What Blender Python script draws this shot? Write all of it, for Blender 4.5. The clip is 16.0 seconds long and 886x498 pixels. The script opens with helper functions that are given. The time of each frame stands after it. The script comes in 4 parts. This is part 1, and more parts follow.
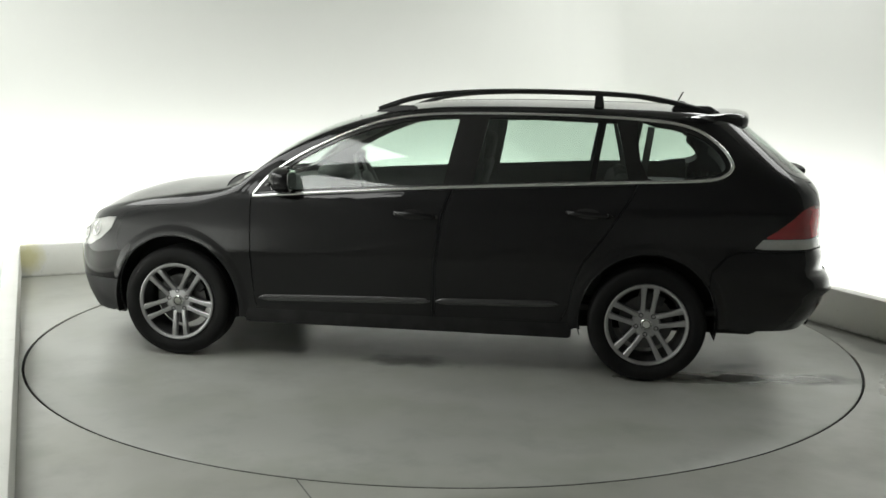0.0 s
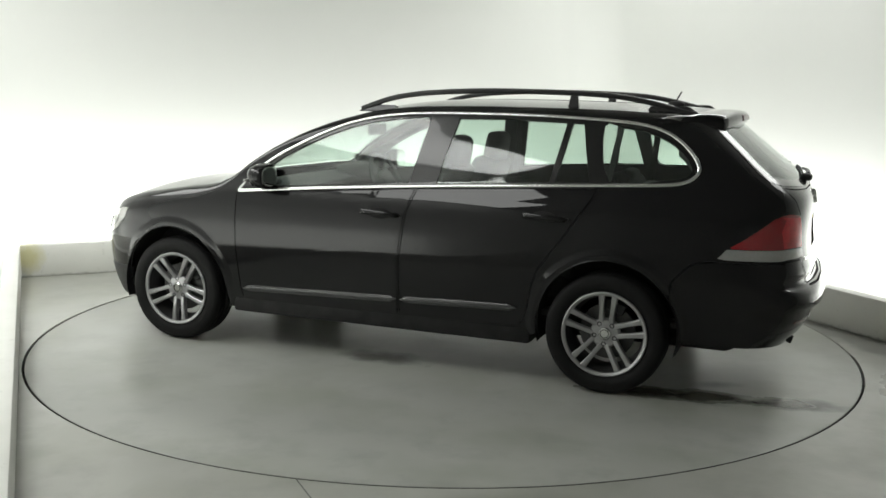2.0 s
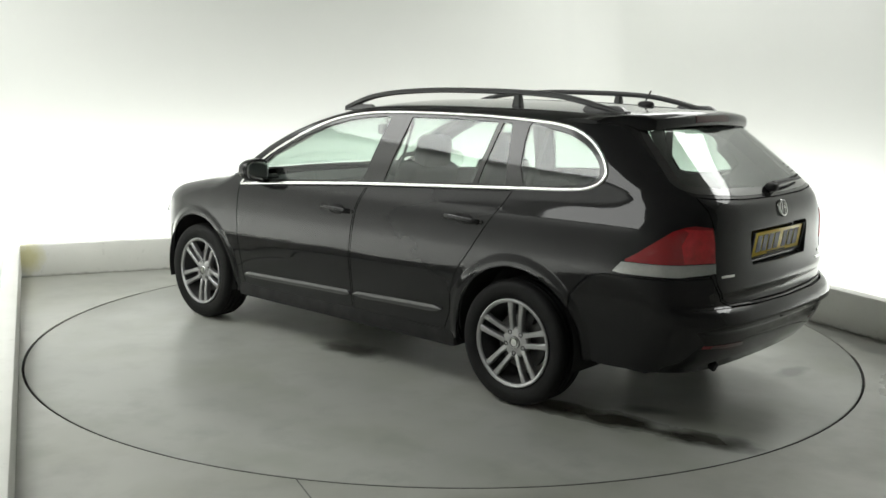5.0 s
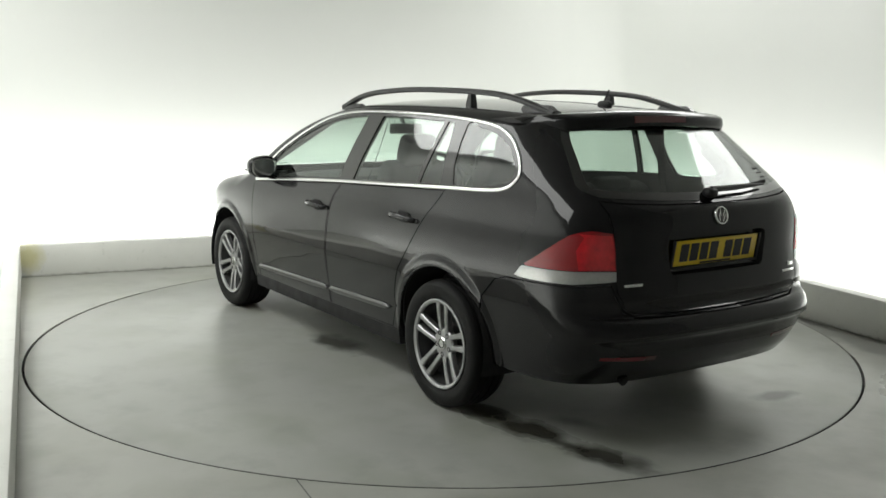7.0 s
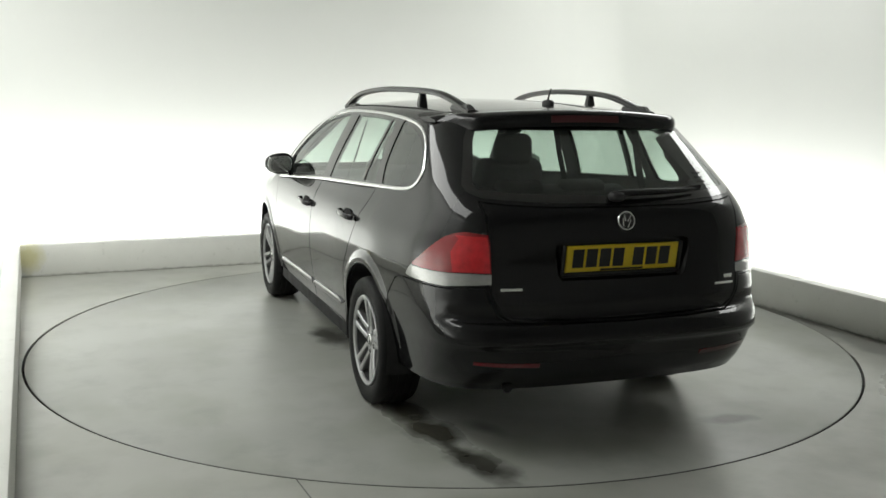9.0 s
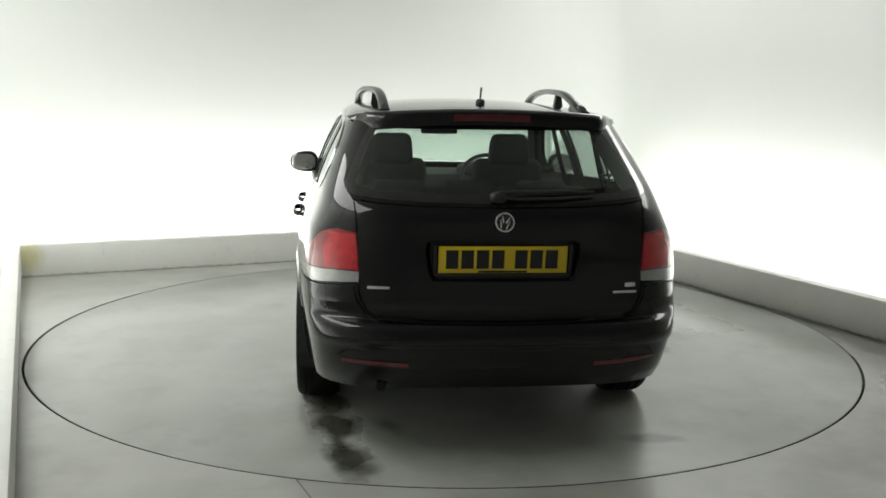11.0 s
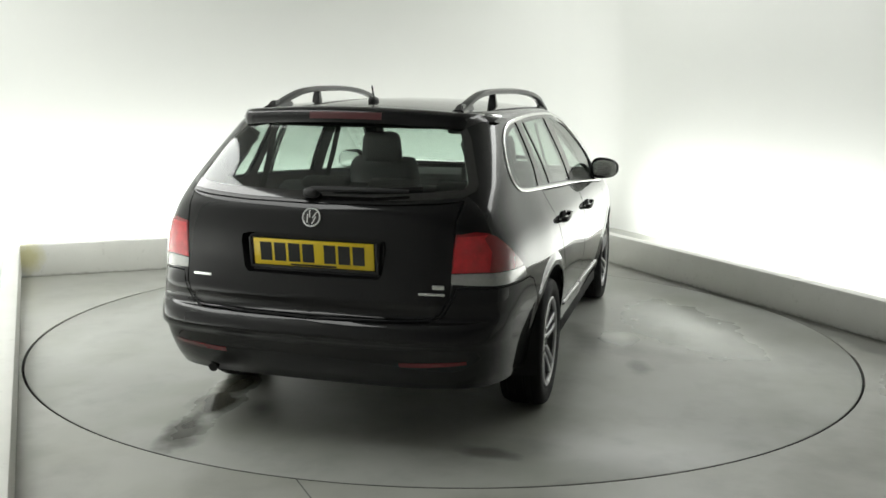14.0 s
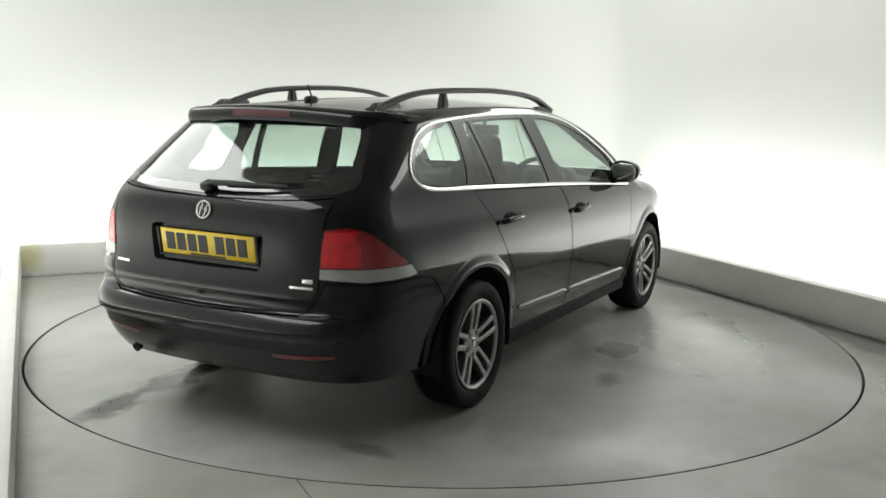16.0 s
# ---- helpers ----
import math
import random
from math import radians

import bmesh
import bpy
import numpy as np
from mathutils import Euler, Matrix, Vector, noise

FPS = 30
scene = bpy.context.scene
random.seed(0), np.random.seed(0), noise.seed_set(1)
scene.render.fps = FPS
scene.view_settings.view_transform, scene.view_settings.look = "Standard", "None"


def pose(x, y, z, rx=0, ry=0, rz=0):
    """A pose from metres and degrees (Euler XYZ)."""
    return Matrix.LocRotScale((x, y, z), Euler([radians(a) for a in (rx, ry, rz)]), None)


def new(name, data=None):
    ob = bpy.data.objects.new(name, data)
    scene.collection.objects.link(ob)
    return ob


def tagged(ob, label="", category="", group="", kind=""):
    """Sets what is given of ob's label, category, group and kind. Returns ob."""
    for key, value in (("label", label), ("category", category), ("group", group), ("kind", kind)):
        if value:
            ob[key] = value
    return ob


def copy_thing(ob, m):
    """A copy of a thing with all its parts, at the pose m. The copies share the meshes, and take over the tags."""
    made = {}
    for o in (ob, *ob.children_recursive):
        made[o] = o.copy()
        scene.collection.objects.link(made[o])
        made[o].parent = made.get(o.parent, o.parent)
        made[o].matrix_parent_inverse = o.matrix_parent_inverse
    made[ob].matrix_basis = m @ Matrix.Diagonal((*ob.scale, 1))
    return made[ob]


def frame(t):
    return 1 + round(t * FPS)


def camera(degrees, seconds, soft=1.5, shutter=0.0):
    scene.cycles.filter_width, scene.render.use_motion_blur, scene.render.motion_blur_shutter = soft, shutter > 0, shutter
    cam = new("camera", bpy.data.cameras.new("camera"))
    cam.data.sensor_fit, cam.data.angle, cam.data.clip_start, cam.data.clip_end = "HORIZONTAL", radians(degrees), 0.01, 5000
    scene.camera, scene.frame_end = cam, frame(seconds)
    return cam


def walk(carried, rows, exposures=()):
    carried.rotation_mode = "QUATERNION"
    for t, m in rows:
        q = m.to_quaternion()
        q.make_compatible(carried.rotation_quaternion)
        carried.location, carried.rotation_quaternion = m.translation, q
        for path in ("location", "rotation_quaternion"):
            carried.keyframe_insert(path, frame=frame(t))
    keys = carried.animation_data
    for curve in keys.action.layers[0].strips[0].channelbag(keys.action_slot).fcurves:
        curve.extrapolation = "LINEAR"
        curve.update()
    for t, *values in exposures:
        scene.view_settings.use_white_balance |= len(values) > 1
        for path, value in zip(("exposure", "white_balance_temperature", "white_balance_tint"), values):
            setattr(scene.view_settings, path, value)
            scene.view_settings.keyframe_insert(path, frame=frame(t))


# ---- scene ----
cam = camera(49.1, 16.0, soft=1.6, shutter=0.0)
EYE = pose(0, -5.925, 1.491, 90 - 9.249, 0, 0.124) @ pose(0, 0, 0, 0, 0, 0.973)
walk(cam, [(0, EYE), (16, EYE)], exposures=((0, -0.06), (16, -0.06)))

# ---------------------------------------------------------------- light
ROOM = pose(0, 0, 0, 0, 0, 25.0)          # the booth stands askew to the camera
TINT = (0.985, 1.0, 0.968)

world = bpy.data.worlds.new("studio_world")
scene.world = world
world.use_nodes = True
world.node_tree.nodes["Background"].inputs["Color"].default_value = (0.9, 1.0, 0.92, 1)
world.node_tree.nodes["Background"].inputs["Strength"].default_value = 0.02


def area_lamp(name, m, sx, sy, energy):
    lamp = bpy.data.lights.new(name, "AREA")
    lamp.shape, lamp.size, lamp.size_y, lamp.energy, lamp.color = "RECTANGLE", sx, sy, energy, TINT
    ob = new(name, lamp)
    ob.matrix_world = m
    return ob


# fluorescent rows on the floor behind the low upstand, turned up and towards the wall
area_lamp("wall_washer_west", ROOM @ pose(-3.34, 0.5, 0.16, 180, -58, 0), 0.36, 5.0, 50)
area_lamp("wall_washer_east", ROOM @ pose(3.34, 0.5, 0.16, 180, 58, 0), 0.36, 5.0, 50)
area_lamp("wall_washer_north", ROOM @ pose(0, 3.63, 0.16, 180 - 58, 0, 0), 6.0, 0.36, 66)
# two long light rows high along the side walls; the ceiling between them is dark
area_lamp("high_row_west", ROOM @ pose(-3.08, 0.45, 3.48, 0, -7, 0), 1.15, 5.7, 106)
area_lamp("high_row_east", ROOM @ pose(3.42, 0.45, 3.40, 0, 20, 0), 0.75, 5.7, 74)

# ---------------------------------------------------------------- materials
def nodes_of(name):
    m = bpy.data.materials.new(name)
    m.use_nodes = True
    t = m.node_tree
    return m, t, t.nodes["Principled BSDF"]


def link(t, a, b):
    t.links.new(a, b)


def math_node(t, op, a, b=None, c=None, clamp=False):
    n = t.nodes.new("ShaderNodeMath")
    n.operation, n.use_clamp = op, clamp
    for i, v in enumerate((a, b, c)):
        if v is None:
            continue
        if isinstance(v, (int, float)):
            n.inputs[i].default_value = v
        else:
            link(t, v, n.inputs[i])
    return n.outputs[0]


def noise_node(t, vec, scale, detail=4, rough=0.55):
    n = t.nodes.new("ShaderNodeTexNoise")
    n.inputs["Scale"].default_value, n.inputs["Detail"].default_value, n.inputs["Roughness"].default_value = scale, detail, rough
    link(t, vec, n.inputs["Vector"])
    return n.outputs["Fac"]


def coords(t):
    return t.nodes.new("ShaderNodeTexCoord").outputs["Object"]


def span(t, v, lo, hi, a=0.0, b=1.0):
    n = t.nodes.new("ShaderNodeMapRange")
    for i, k in enumerate((lo, hi, a, b), 1):
        n.inputs[i].default_value = k
    link(t, v, n.inputs[0])
    return n.outputs[0]


def blend(t, fac, a, b):
    n = t.nodes.new("ShaderNodeMix")
    n.data_type = "RGBA"
    for k, v in ((0, fac), (6, a), (7, b)):
        if isinstance(v, (int, float)):
            n.inputs[k].default_value = v
        elif isinstance(v, tuple):
            n.inputs[k].default_value = (*v, 1)
        else:
            link(t, v, n.inputs[k])
    return n.outputs[2]


def bump(t, p, height, strength, distance):
    n = t.nodes.new("ShaderNodeBump")
    n.inputs["Strength"].default_value, n.inputs["Distance"].default_value = strength, distance
    link(t, height, n.inputs["Height"])
    link(t, n.outputs[0], p.inputs["Normal"])


def plain(name, col, rough=0.5, metal=0.0, coat=0.0, coat_rough=0.03, var=0.12, scale=30.0, grain=0.0, spec=0.5):
    """A surface with a little cloud in colour and gloss, and a fine grain."""
    m, t, p = nodes_of(name)
    c = coords(t)
    n = noise_node(t, c, scale)
    link(t, blend(t, n, tuple(k * (1 - var) for k in col), tuple(min(1, k * (1 + var)) for k in col)), p.inputs["Base Color"])
    link(t, span(t, noise_node(t, c, scale * 0.37), 0.3, 0.7, rough * 0.9, min(1, rough * 1.12)), p.inputs["Roughness"])
    p.inputs["Metallic"].default_value = metal
    p.inputs["Coat Weight"].default_value, p.inputs["Coat Roughness"].default_value = coat, coat_rough
    p.inputs["Specular IOR Level"].default_value = spec
    if grain:
        bump(t, p, noise_node(t, c, 420, 2), grain, 0.002)
    return m


def ellipse(t, c, x, y, turn, a, b, wobble, soft=0.5):
    """1 inside a ragged ellipse, 0 outside."""
    n = t.nodes.new("ShaderNodeMapping")
    n.vector_type = "TEXTURE"
    n.inputs["Location"].default_value = (x, y, 0)
    n.inputs["Rotation"].default_value = (0, 0, radians(turn))
    n.inputs["Scale"].default_value = (a, b, 1)
    link(t, c, n.inputs["Vector"])
    ln = t.nodes.new("ShaderNodeVectorMath")
    ln.operation = "LENGTH"
    link(t, n.outputs[0], ln.inputs[0])
    d = math_node(t, "ADD", ln.outputs["Value"], wobble)
    return span(t, d, 1.0 - soft, 1.0 + soft * 0.5, 1.0, 0.0)


def floor_paint(name, stains, puddles, base=(0.42, 0.43, 0.40)):
    m, t, p = nodes_of(name)
    c = coords(t)
    off = t.nodes.new("ShaderNodeVectorMath")
    off.inputs[1].default_value = (3.37, 1.21, 0.53)
    link(t, c, off.inputs[0])
    q = off.outputs[0]
    big, smear = noise_node(t, q, 0.9, 2), noise_node(t, q, 1.7, 3)
    lo, hi = tuple(k * 0.86 for k in base), tuple(k * 1.1 for k in base)
    col = blend(t, span(t, big, 0.3, 0.7), lo, hi)
    col = blend(t, span(t, smear, 0.45, 0.72, 0, 0.6), col, (base[0] * 0.68, base[1] * 0.70, base[2] * 0.62))
    col = blend(t, span(t, noise_node(t, q, 4.1, 5, 0.6), 0.5, 0.72, 0, 0.45), col, tuple(k * 0.66 for k in base))
    wob = math_node(t, "MULTIPLY", math_node(t, "SUBTRACT", noise_node(t, q, 5.0, 3, 0.55), 0.5), 1.8)
    # the list holds real stains and, for the fixed floor, painted upstand shade
    for (x, y, turn, a, b, k, tone) in stains:
        mask = math_node(t, "MULTIPLY", ellipse(t, c, x, y, turn, a, b, wob, 0.5 if k > 0.6 else 0.95), k, clamp=True)
        col = blend(t, mask, col, tone)
    link(t, col, p.inputs["Base Color"])
    rough = span(t, big, 0.3, 0.7, 0.34, 0.29)
    wet = 0.0
    for (x, y, turn, a, b, k) in puddles:
        mask = ellipse(t, c, x, y, turn, a, b, wob, 0.95)
        wet = math_node(t, "MAXIMUM", mask, wet)
        rough = math_node(t, "MULTIPLY", rough, math_node(t, "SUBTRACT", 1.0, math_node(t, "MULTIPLY", mask, k)))
    link(t, rough, p.inputs["Roughness"])
    link(t, span(t, wet, 0, 1, 0.5, 0.75), p.inputs["Specular IOR Level"])
    return m


DARK, BROWN, SLATE = (0.035, 0.034, 0.027), (0.16, 0.155, 0.12), (0.10, 0.10, 0.088)
M_TABLE = floor_paint("turntable_grey_paint",
                      [(-1.42, 0.69, 4, 0.27, 0.085, 0.9, DARK), (-1.68, 0.68, 6, 0.23, 0.105, 0.98, DARK), (-2.08, 0.635, 12, 0.22, 0.095, 0.9, DARK), (-2.2, 0.57, 30, 0.10, 0.04, 0.55, DARK),
                       (-1.88, 0.66, 8, 0.22, 0.045, 0.8, DARK), (0.10, 0.71, 5, 0.24, 0.12, 0.95, DARK), (-1.70, 0.43, 20, 0.10, 0.045, 0.6, DARK),
                       (-1.25, 0.72, 0, 0.5, 0.16, 0.4, BROWN), (-0.45, -1.24, 12, 0.17, 0.06, 0.75, SLATE), (-0.05, -1.2, 60, 0.34, 0.13, 0.55, SLATE), (0.15, -0.85, 20, 0.4, 0.1, 0.6, SLATE),
                       (-1.94, -0.73, 80, 0.15, 0.055, 0.7, SLATE), (-1.7, -0.3, 40, 0.5, 0.2, 0.35, BROWN),
                       (1.2, 0.75, 0, 0.45, 0.16, 0.35, BROWN), (-1.2, -0.75, 0, 0.5, 0.14, 0.4, BROWN), (0.5, 0.0, 0, 0.9, 0.4, 0.45, BROWN)],
                      [(0.19, -1.07, 10, 0.14, 0.08, 0.9), (0.5, -1.55, 20, 0.5, 0.25, 0.45), (0.93, -1.3, 20, 0.5, 0.3, 0.45), (-1.6, 0.68, 8, 0.45, 0.09, 0.7)])
# the two SLATE strips paint the east upstand's shade; the BROWN ones are stains
M_FLOOR = floor_paint("floor_grey_paint", [(1.98, -1.95, 42, 0.8, 0.22, 0.6, BROWN), (2.25, -1.35, 60, 0.4, 0.10, 0.5, BROWN), (2.62, -0.05, 112, 0.9, 0.2, 0.65, SLATE), (2.02, 1.42, 120, 0.9, 0.2, 0.55, SLATE),
                                           (-2.3, -1.5, 70, 0.8, 0.12, 0.3, BROWN), (2.6, -2.3, 20, 0.5, 0.2, 0.4, BROWN)], [(2.5, -0.9, 60, 0.3, 0.12, 0.7)], base=(0.43, 0.435, 0.40))
# grey that stands for wall reflection washing out the far joint
M_JOINT_GLARE = plain("joint_glare_grey", (0.33, 0.33, 0.30), 0.7, var=0.2, scale=9)
M_WALL = plain("matt_white_wall_paint", (0.80, 0.81, 0.785), 0.75, var=0.015, scale=1.2, grain=0.15)
M_CEIL = plain("grey_ceiling", (0.34, 0.34, 0.33), 0.8, var=0.03, scale=2)
M_DRAPE = plain("pale_booth_lining", (0.72, 0.72, 0.70), 0.9, var=0.2, scale=3)


def upstand_paint():
    m, t, p = nodes_of("upstand_off_white_paint")
    c = coords(t)
    n, f = noise_node(t, c, 2.2, 5), noise_node(t, c, 26, 4)
    col = blend(t, span(t, n, 0.35, 0.7), (0.80, 0.80, 0.755), (0.87, 0.87, 0.83))
    col = blend(t, span(t, f, 0.62, 0.8, 0, 0.35), col, (0.4, 0.39, 0.34))
    wob = math_node(t, "MULTIPLY", math_node(t, "SUBTRACT", f, 0.5), 1.6)
    sep = t.nodes.new("ShaderNodeSeparateXYZ")
    link(t, c, sep.inputs[0])
    # ragged darker band along the lowest two centimetres
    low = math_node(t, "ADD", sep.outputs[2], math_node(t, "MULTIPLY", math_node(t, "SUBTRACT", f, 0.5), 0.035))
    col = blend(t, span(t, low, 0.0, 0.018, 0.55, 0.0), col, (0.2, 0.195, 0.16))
    yel = t.nodes.new("ShaderNodeVectorMath")
    yel.operation = "DISTANCE"
    link(t, c, yel.inputs[0])
    yel.inputs[1].default_value = (-2.31, 2.74, 0.16)
    mask = span(t, math_node(t, "ADD", yel.outputs["Value"], math_node(t, "MULTIPLY", wob, 0.05)), 0.05, 0.15, 0.75, 0.0)
    col = blend(t, mask, col, (0.62, 0.58, 0.25))
    link(t, col, p.inputs["Base Color"])
    p.inputs["Roughness"].default_value = 0.5
    bump(t, p, f, 0.1, 0.004)
    return m


M_UPSTAND = upstand_paint()
M_JOINT = plain("grey_sawn_joint", (0.17, 0.17, 0.16), 0.8)
M_GROOVE = plain("dark_joint", (0.012, 0.012, 0.011), 0.8)


def car_paint():
    m, t, p = nodes_of("black_car_paint")
    c = coords(t)
    p.inputs["Base Color"].default_value = (0.0075, 0.0075, 0.0082, 1)
    link(t, span(t, noise_node(t, c, 6, 4), 0.35, 0.7, 0.32, 0.38), p.inputs["Roughness"])
    p.inputs["Metallic"].default_value = 0.0
    p.inputs["Specular IOR Level"].default_value = 0.04
    p.inputs["Coat Weight"].default_value = 1.0
    p.inputs["Coat IOR"].default_value = 1.42
    link(t, span(t, noise_node(t, c, 3.1, 4), 0.4, 0.75, 0.022, 0.04), p.inputs["Coat Roughness"])
    return m


def glass_mat(name, tint):
    m, t, p = nodes_of(name)
    t.nodes.remove(p)
    out = t.nodes["Material Output"]
    tr, gl = t.nodes.new("ShaderNodeBsdfTransparent"), t.nodes.new("ShaderNodeBsdfGlossy")
    tr.inputs[0].default_value = (*tint, 1)
    gl.inputs["Roughness"].default_value = 0.05
    gl.inputs["Color"].default_value = (0.95, 0.97, 0.96, 1)
    fr = t.nodes.new("ShaderNodeLayerWeight")
    fr.inputs[0].default_value = 0.5
    mx = t.nodes.new("ShaderNodeMixShader")
    link(t, math_node(t, "ADD", math_node(t, "MULTIPLY", math_node(t, "POWER", fr.outputs["Facing"], 4.2), 0.9), 0.085, clamp=True), mx.inputs[0])
    link(t, tr.outputs[0], mx.inputs[1])
    link(t, gl.outputs[0], mx.inputs[2])
    link(t, mx.outputs[0], out.inputs["Surface"])
    return m


M_PAINT = car_paint()
M_GLASS = glass_mat("green_tinted_glass", (0.72, 0.82, 0.76))
M_GLASS_R = glass_mat("dark_tinted_rear_glass", (0.60, 0.68, 0.635))
M_PIANO = plain("gloss_black_trim", (0.006, 0.006, 0.006), 0.22, coat=0.6, spec=0.4)
M_FRIT = plain("black_glass_border", (0.006, 0.006, 0.006), 0.12, coat=1.0, coat_rough=0.03, var=0.03)
M_PLAST = plain("grained_black_plastic", (0.018, 0.018, 0.019), 0.5, grain=0.25)
M_RAIL = plain("satin_black_rail", (0.012, 0.012, 0.013), 0.32, coat=0.3, coat_rough=0.15)
M_STRIP = plain("satin_black_moulding", (0.03, 0.03, 0.031), 0.24, spec=0.8, coat=0.4, coat_rough=0.1, var=0.03)
M_CHROME = plain("bright_chrome", (0.86, 0.87, 0.86), 0.13, metal=1.0, var=0.02)
M_ALLOY = plain("silver_alloy", (0.38, 0.38, 0.385), 0.34, metal=0.8, var=0.1, scale=12, coat=0.3, coat_rough=0.1)
# the alloy again, with the shade behind the spokes put into its colour
M_ALLOY_SHADED = plain("shaded_alloy_barrel", (0.045, 0.045, 0.045), 0.55, metal=0.5, var=0.2)
M_STEEL = plain("brake_disc_steel", (0.10, 0.10, 0.098), 0.45, metal=0.9, var=0.15)
M_RUBBER = plain("tyre_rubber", (0.008, 0.008, 0.008), 0.62, var=0.25, scale=18, grain=0.3, spec=0.2)
M_RED = plain("red_lamp_lens", (0.28, 0.005, 0.011), 0.16, coat=1.0, var=0.1, scale=60)
M_RED_B = plain("bright_red_lamp_lens", (0.62, 0.010, 0.020), 0.15, coat=1.0, var=0.5, scale=24)
M_DRED = plain("dark_red_lens", (0.13, 0.006, 0.010), 0.2, coat=0.8)
M_CLEAR = plain("clear_lamp_lens", (0.42, 0.42, 0.41), 0.16, metal=0.35, coat=1.0, var=0.15, scale=70)
M_YELLOW = plain("yellow_plate", (0.80, 0.58, 0.014), 0.35, coat=0.3, var=0.03)
M_BRAKE = plain("dark_red_brake_lens", (0.07, 0.004, 0.007), 0.3, coat=0.4)
M_INK = plain("black_plate_ink", (0.012, 0.012, 0.012), 0.45)
M_CLOTH = plain("charcoal_seat_cloth", (0.055, 0.055, 0.057), 0.9, var=0.3, scale=90, grain=0.5)
M_CABIN = plain("charcoal_cabin_plastic", (0.075, 0.075, 0.076), 0.65, grain=0.3)
M_LINER = plain("grey_headliner", (0.30, 0.30, 0.285), 0.9, var=0.05, scale=40)
M_UNDER = plain("black_underseal", (0.010, 0.010, 0.010), 0.85, var=0.3)

# ---------------------------------------------------------------- mesh helpers
def bm_object(name, bm, material, parent=None, label="", smooth=True):
    me = bpy.data.meshes.new(name)
    bmesh.ops.recalc_face_normals(bm, faces=bm.faces)
    bm.to_mesh(me)
    bm.free()
    me.materials.append(material)
    if smooth:
        me.polygons.foreach_set("use_smooth", [True] * len(me.polygons))
        me.set_sharp_from_angle(angle=radians(38))
    ob = new(name, me)
    if parent is not None:
        ob.parent = parent
    return tagged(ob, label=label)


part = bm_object


def box_bm(x0, x1, y0, y1, z0, z1, bevel=0.0, bm=None, segs=2):
    b = bmesh.new()
    bmesh.ops.create_cube(b, size=1)
    for v in b.verts:
        v.co = Vector((x0 + (v.co.x + 0.5) * (x1 - x0), y0 + (v.co.y + 0.5) * (y1 - y0), z0 + (v.co.z + 0.5) * (z1 - z0)))
    if bevel:
        bmesh.ops.bevel(b, geom=b.edges[:], offset=bevel, segments=segs, affect="EDGES", profile=0.5)
    return b


def tube_bm(path, section, closed=False):
    """Sweeps a section (pairs across and up) along a path; the section stays upright, or follows the given side vectors."""
    bm = bmesh.new()
    pts = [Vector(p) for p in path]
    n, rings = len(pts), []
    for i, p in enumerate(pts):
        a = pts[(i - 1) % n] if closed or i else pts[0]
        b = pts[(i + 1) % n] if closed or i < n - 1 else pts[-1]
        d = (b - a).normalized()
        side = d.cross(Vector((0, 0, 1)))
        side = side.normalized() if side.length > 1e-4 else Vector((0, 1, 0))
        up = side.cross(d).normalized()
        k = section(i / max(1, n - 1)) if callable(section) else section
        rings.append([bm.verts.new(p + side * s + up * u) for s, u in k])
    m = len(rings[0])
    for i in range(n if closed else n - 1):
        r, q = rings[i], rings[(i + 1) % n]
        for j in range(m):
            bm.faces.new((r[j], r[(j + 1) % m], q[(j + 1) % m], q[j]))
    if not closed:
        bm.faces.new(rings[0])
        bm.faces.new(rings[-1][::-1])
    return bm


def ring_section(a, b, n=10):
    return [(a * math.cos(2 * math.pi * i / n), b * math.sin(2 * math.pi * i / n)) for i in range(n)]


def lathe_bm(profile, segs=64, closed=False):
    """Turns (radius, y) pairs about the y axis."""
    bm = bmesh.new()
    rings = [[bm.verts.new((r * math.cos(2 * math.pi * i / segs), y, r * math.sin(2 * math.pi * i / segs))) for i in range(segs)] for r, y in profile]
    m = len(rings)
    for k in range(m if closed else m - 1):
        a, b = rings[k], rings[(k + 1) % m]
        for i in range(segs):
            bm.faces.new((a[i], a[(i + 1) % segs], b[(i + 1) % segs], b[i]))
    return bm


def pchip(xs, ys):
    """A smooth curve through points that never overshoots them."""
    x, y = np.array(xs, float), np.array(ys, float)
    if x[0] > x[-1]:
        x, y = x[::-1], y[::-1]
    h, d = np.diff(x), np.diff(y) / np.diff(x)
    m = np.zeros(len(x))
    m[0], m[-1] = d[0], d[-1]
    for i in range(1, len(x) - 1):
        if d[i - 1] * d[i] > 0:
            w1, w2 = 2 * h[i] + h[i - 1], h[i] + 2 * h[i - 1]
            m[i] = (w1 + w2) / (w1 / d[i - 1] + w2 / d[i])

    def f(q):
        q = np.clip(np.asarray(q, float), x[0], x[-1])
        i = np.clip(np.searchsorted(x, q) - 1, 0, len(x) - 2)
        t = (q - x[i]) / h[i]
        return (y[i] * (1 + 2 * t) * (1 - t) ** 2 + m[i] * h[i] * t * (1 - t) ** 2
                + y[i + 1] * t * t * (3 - 2 * t) + m[i + 1] * h[i] * t * t * (t - 1))
    return f


# ---------------------------------------------------------------- the booth
U, V, GAP = 2.45, 2.74, 1.35        # inner faces of the upstand, and the wall's distance behind it


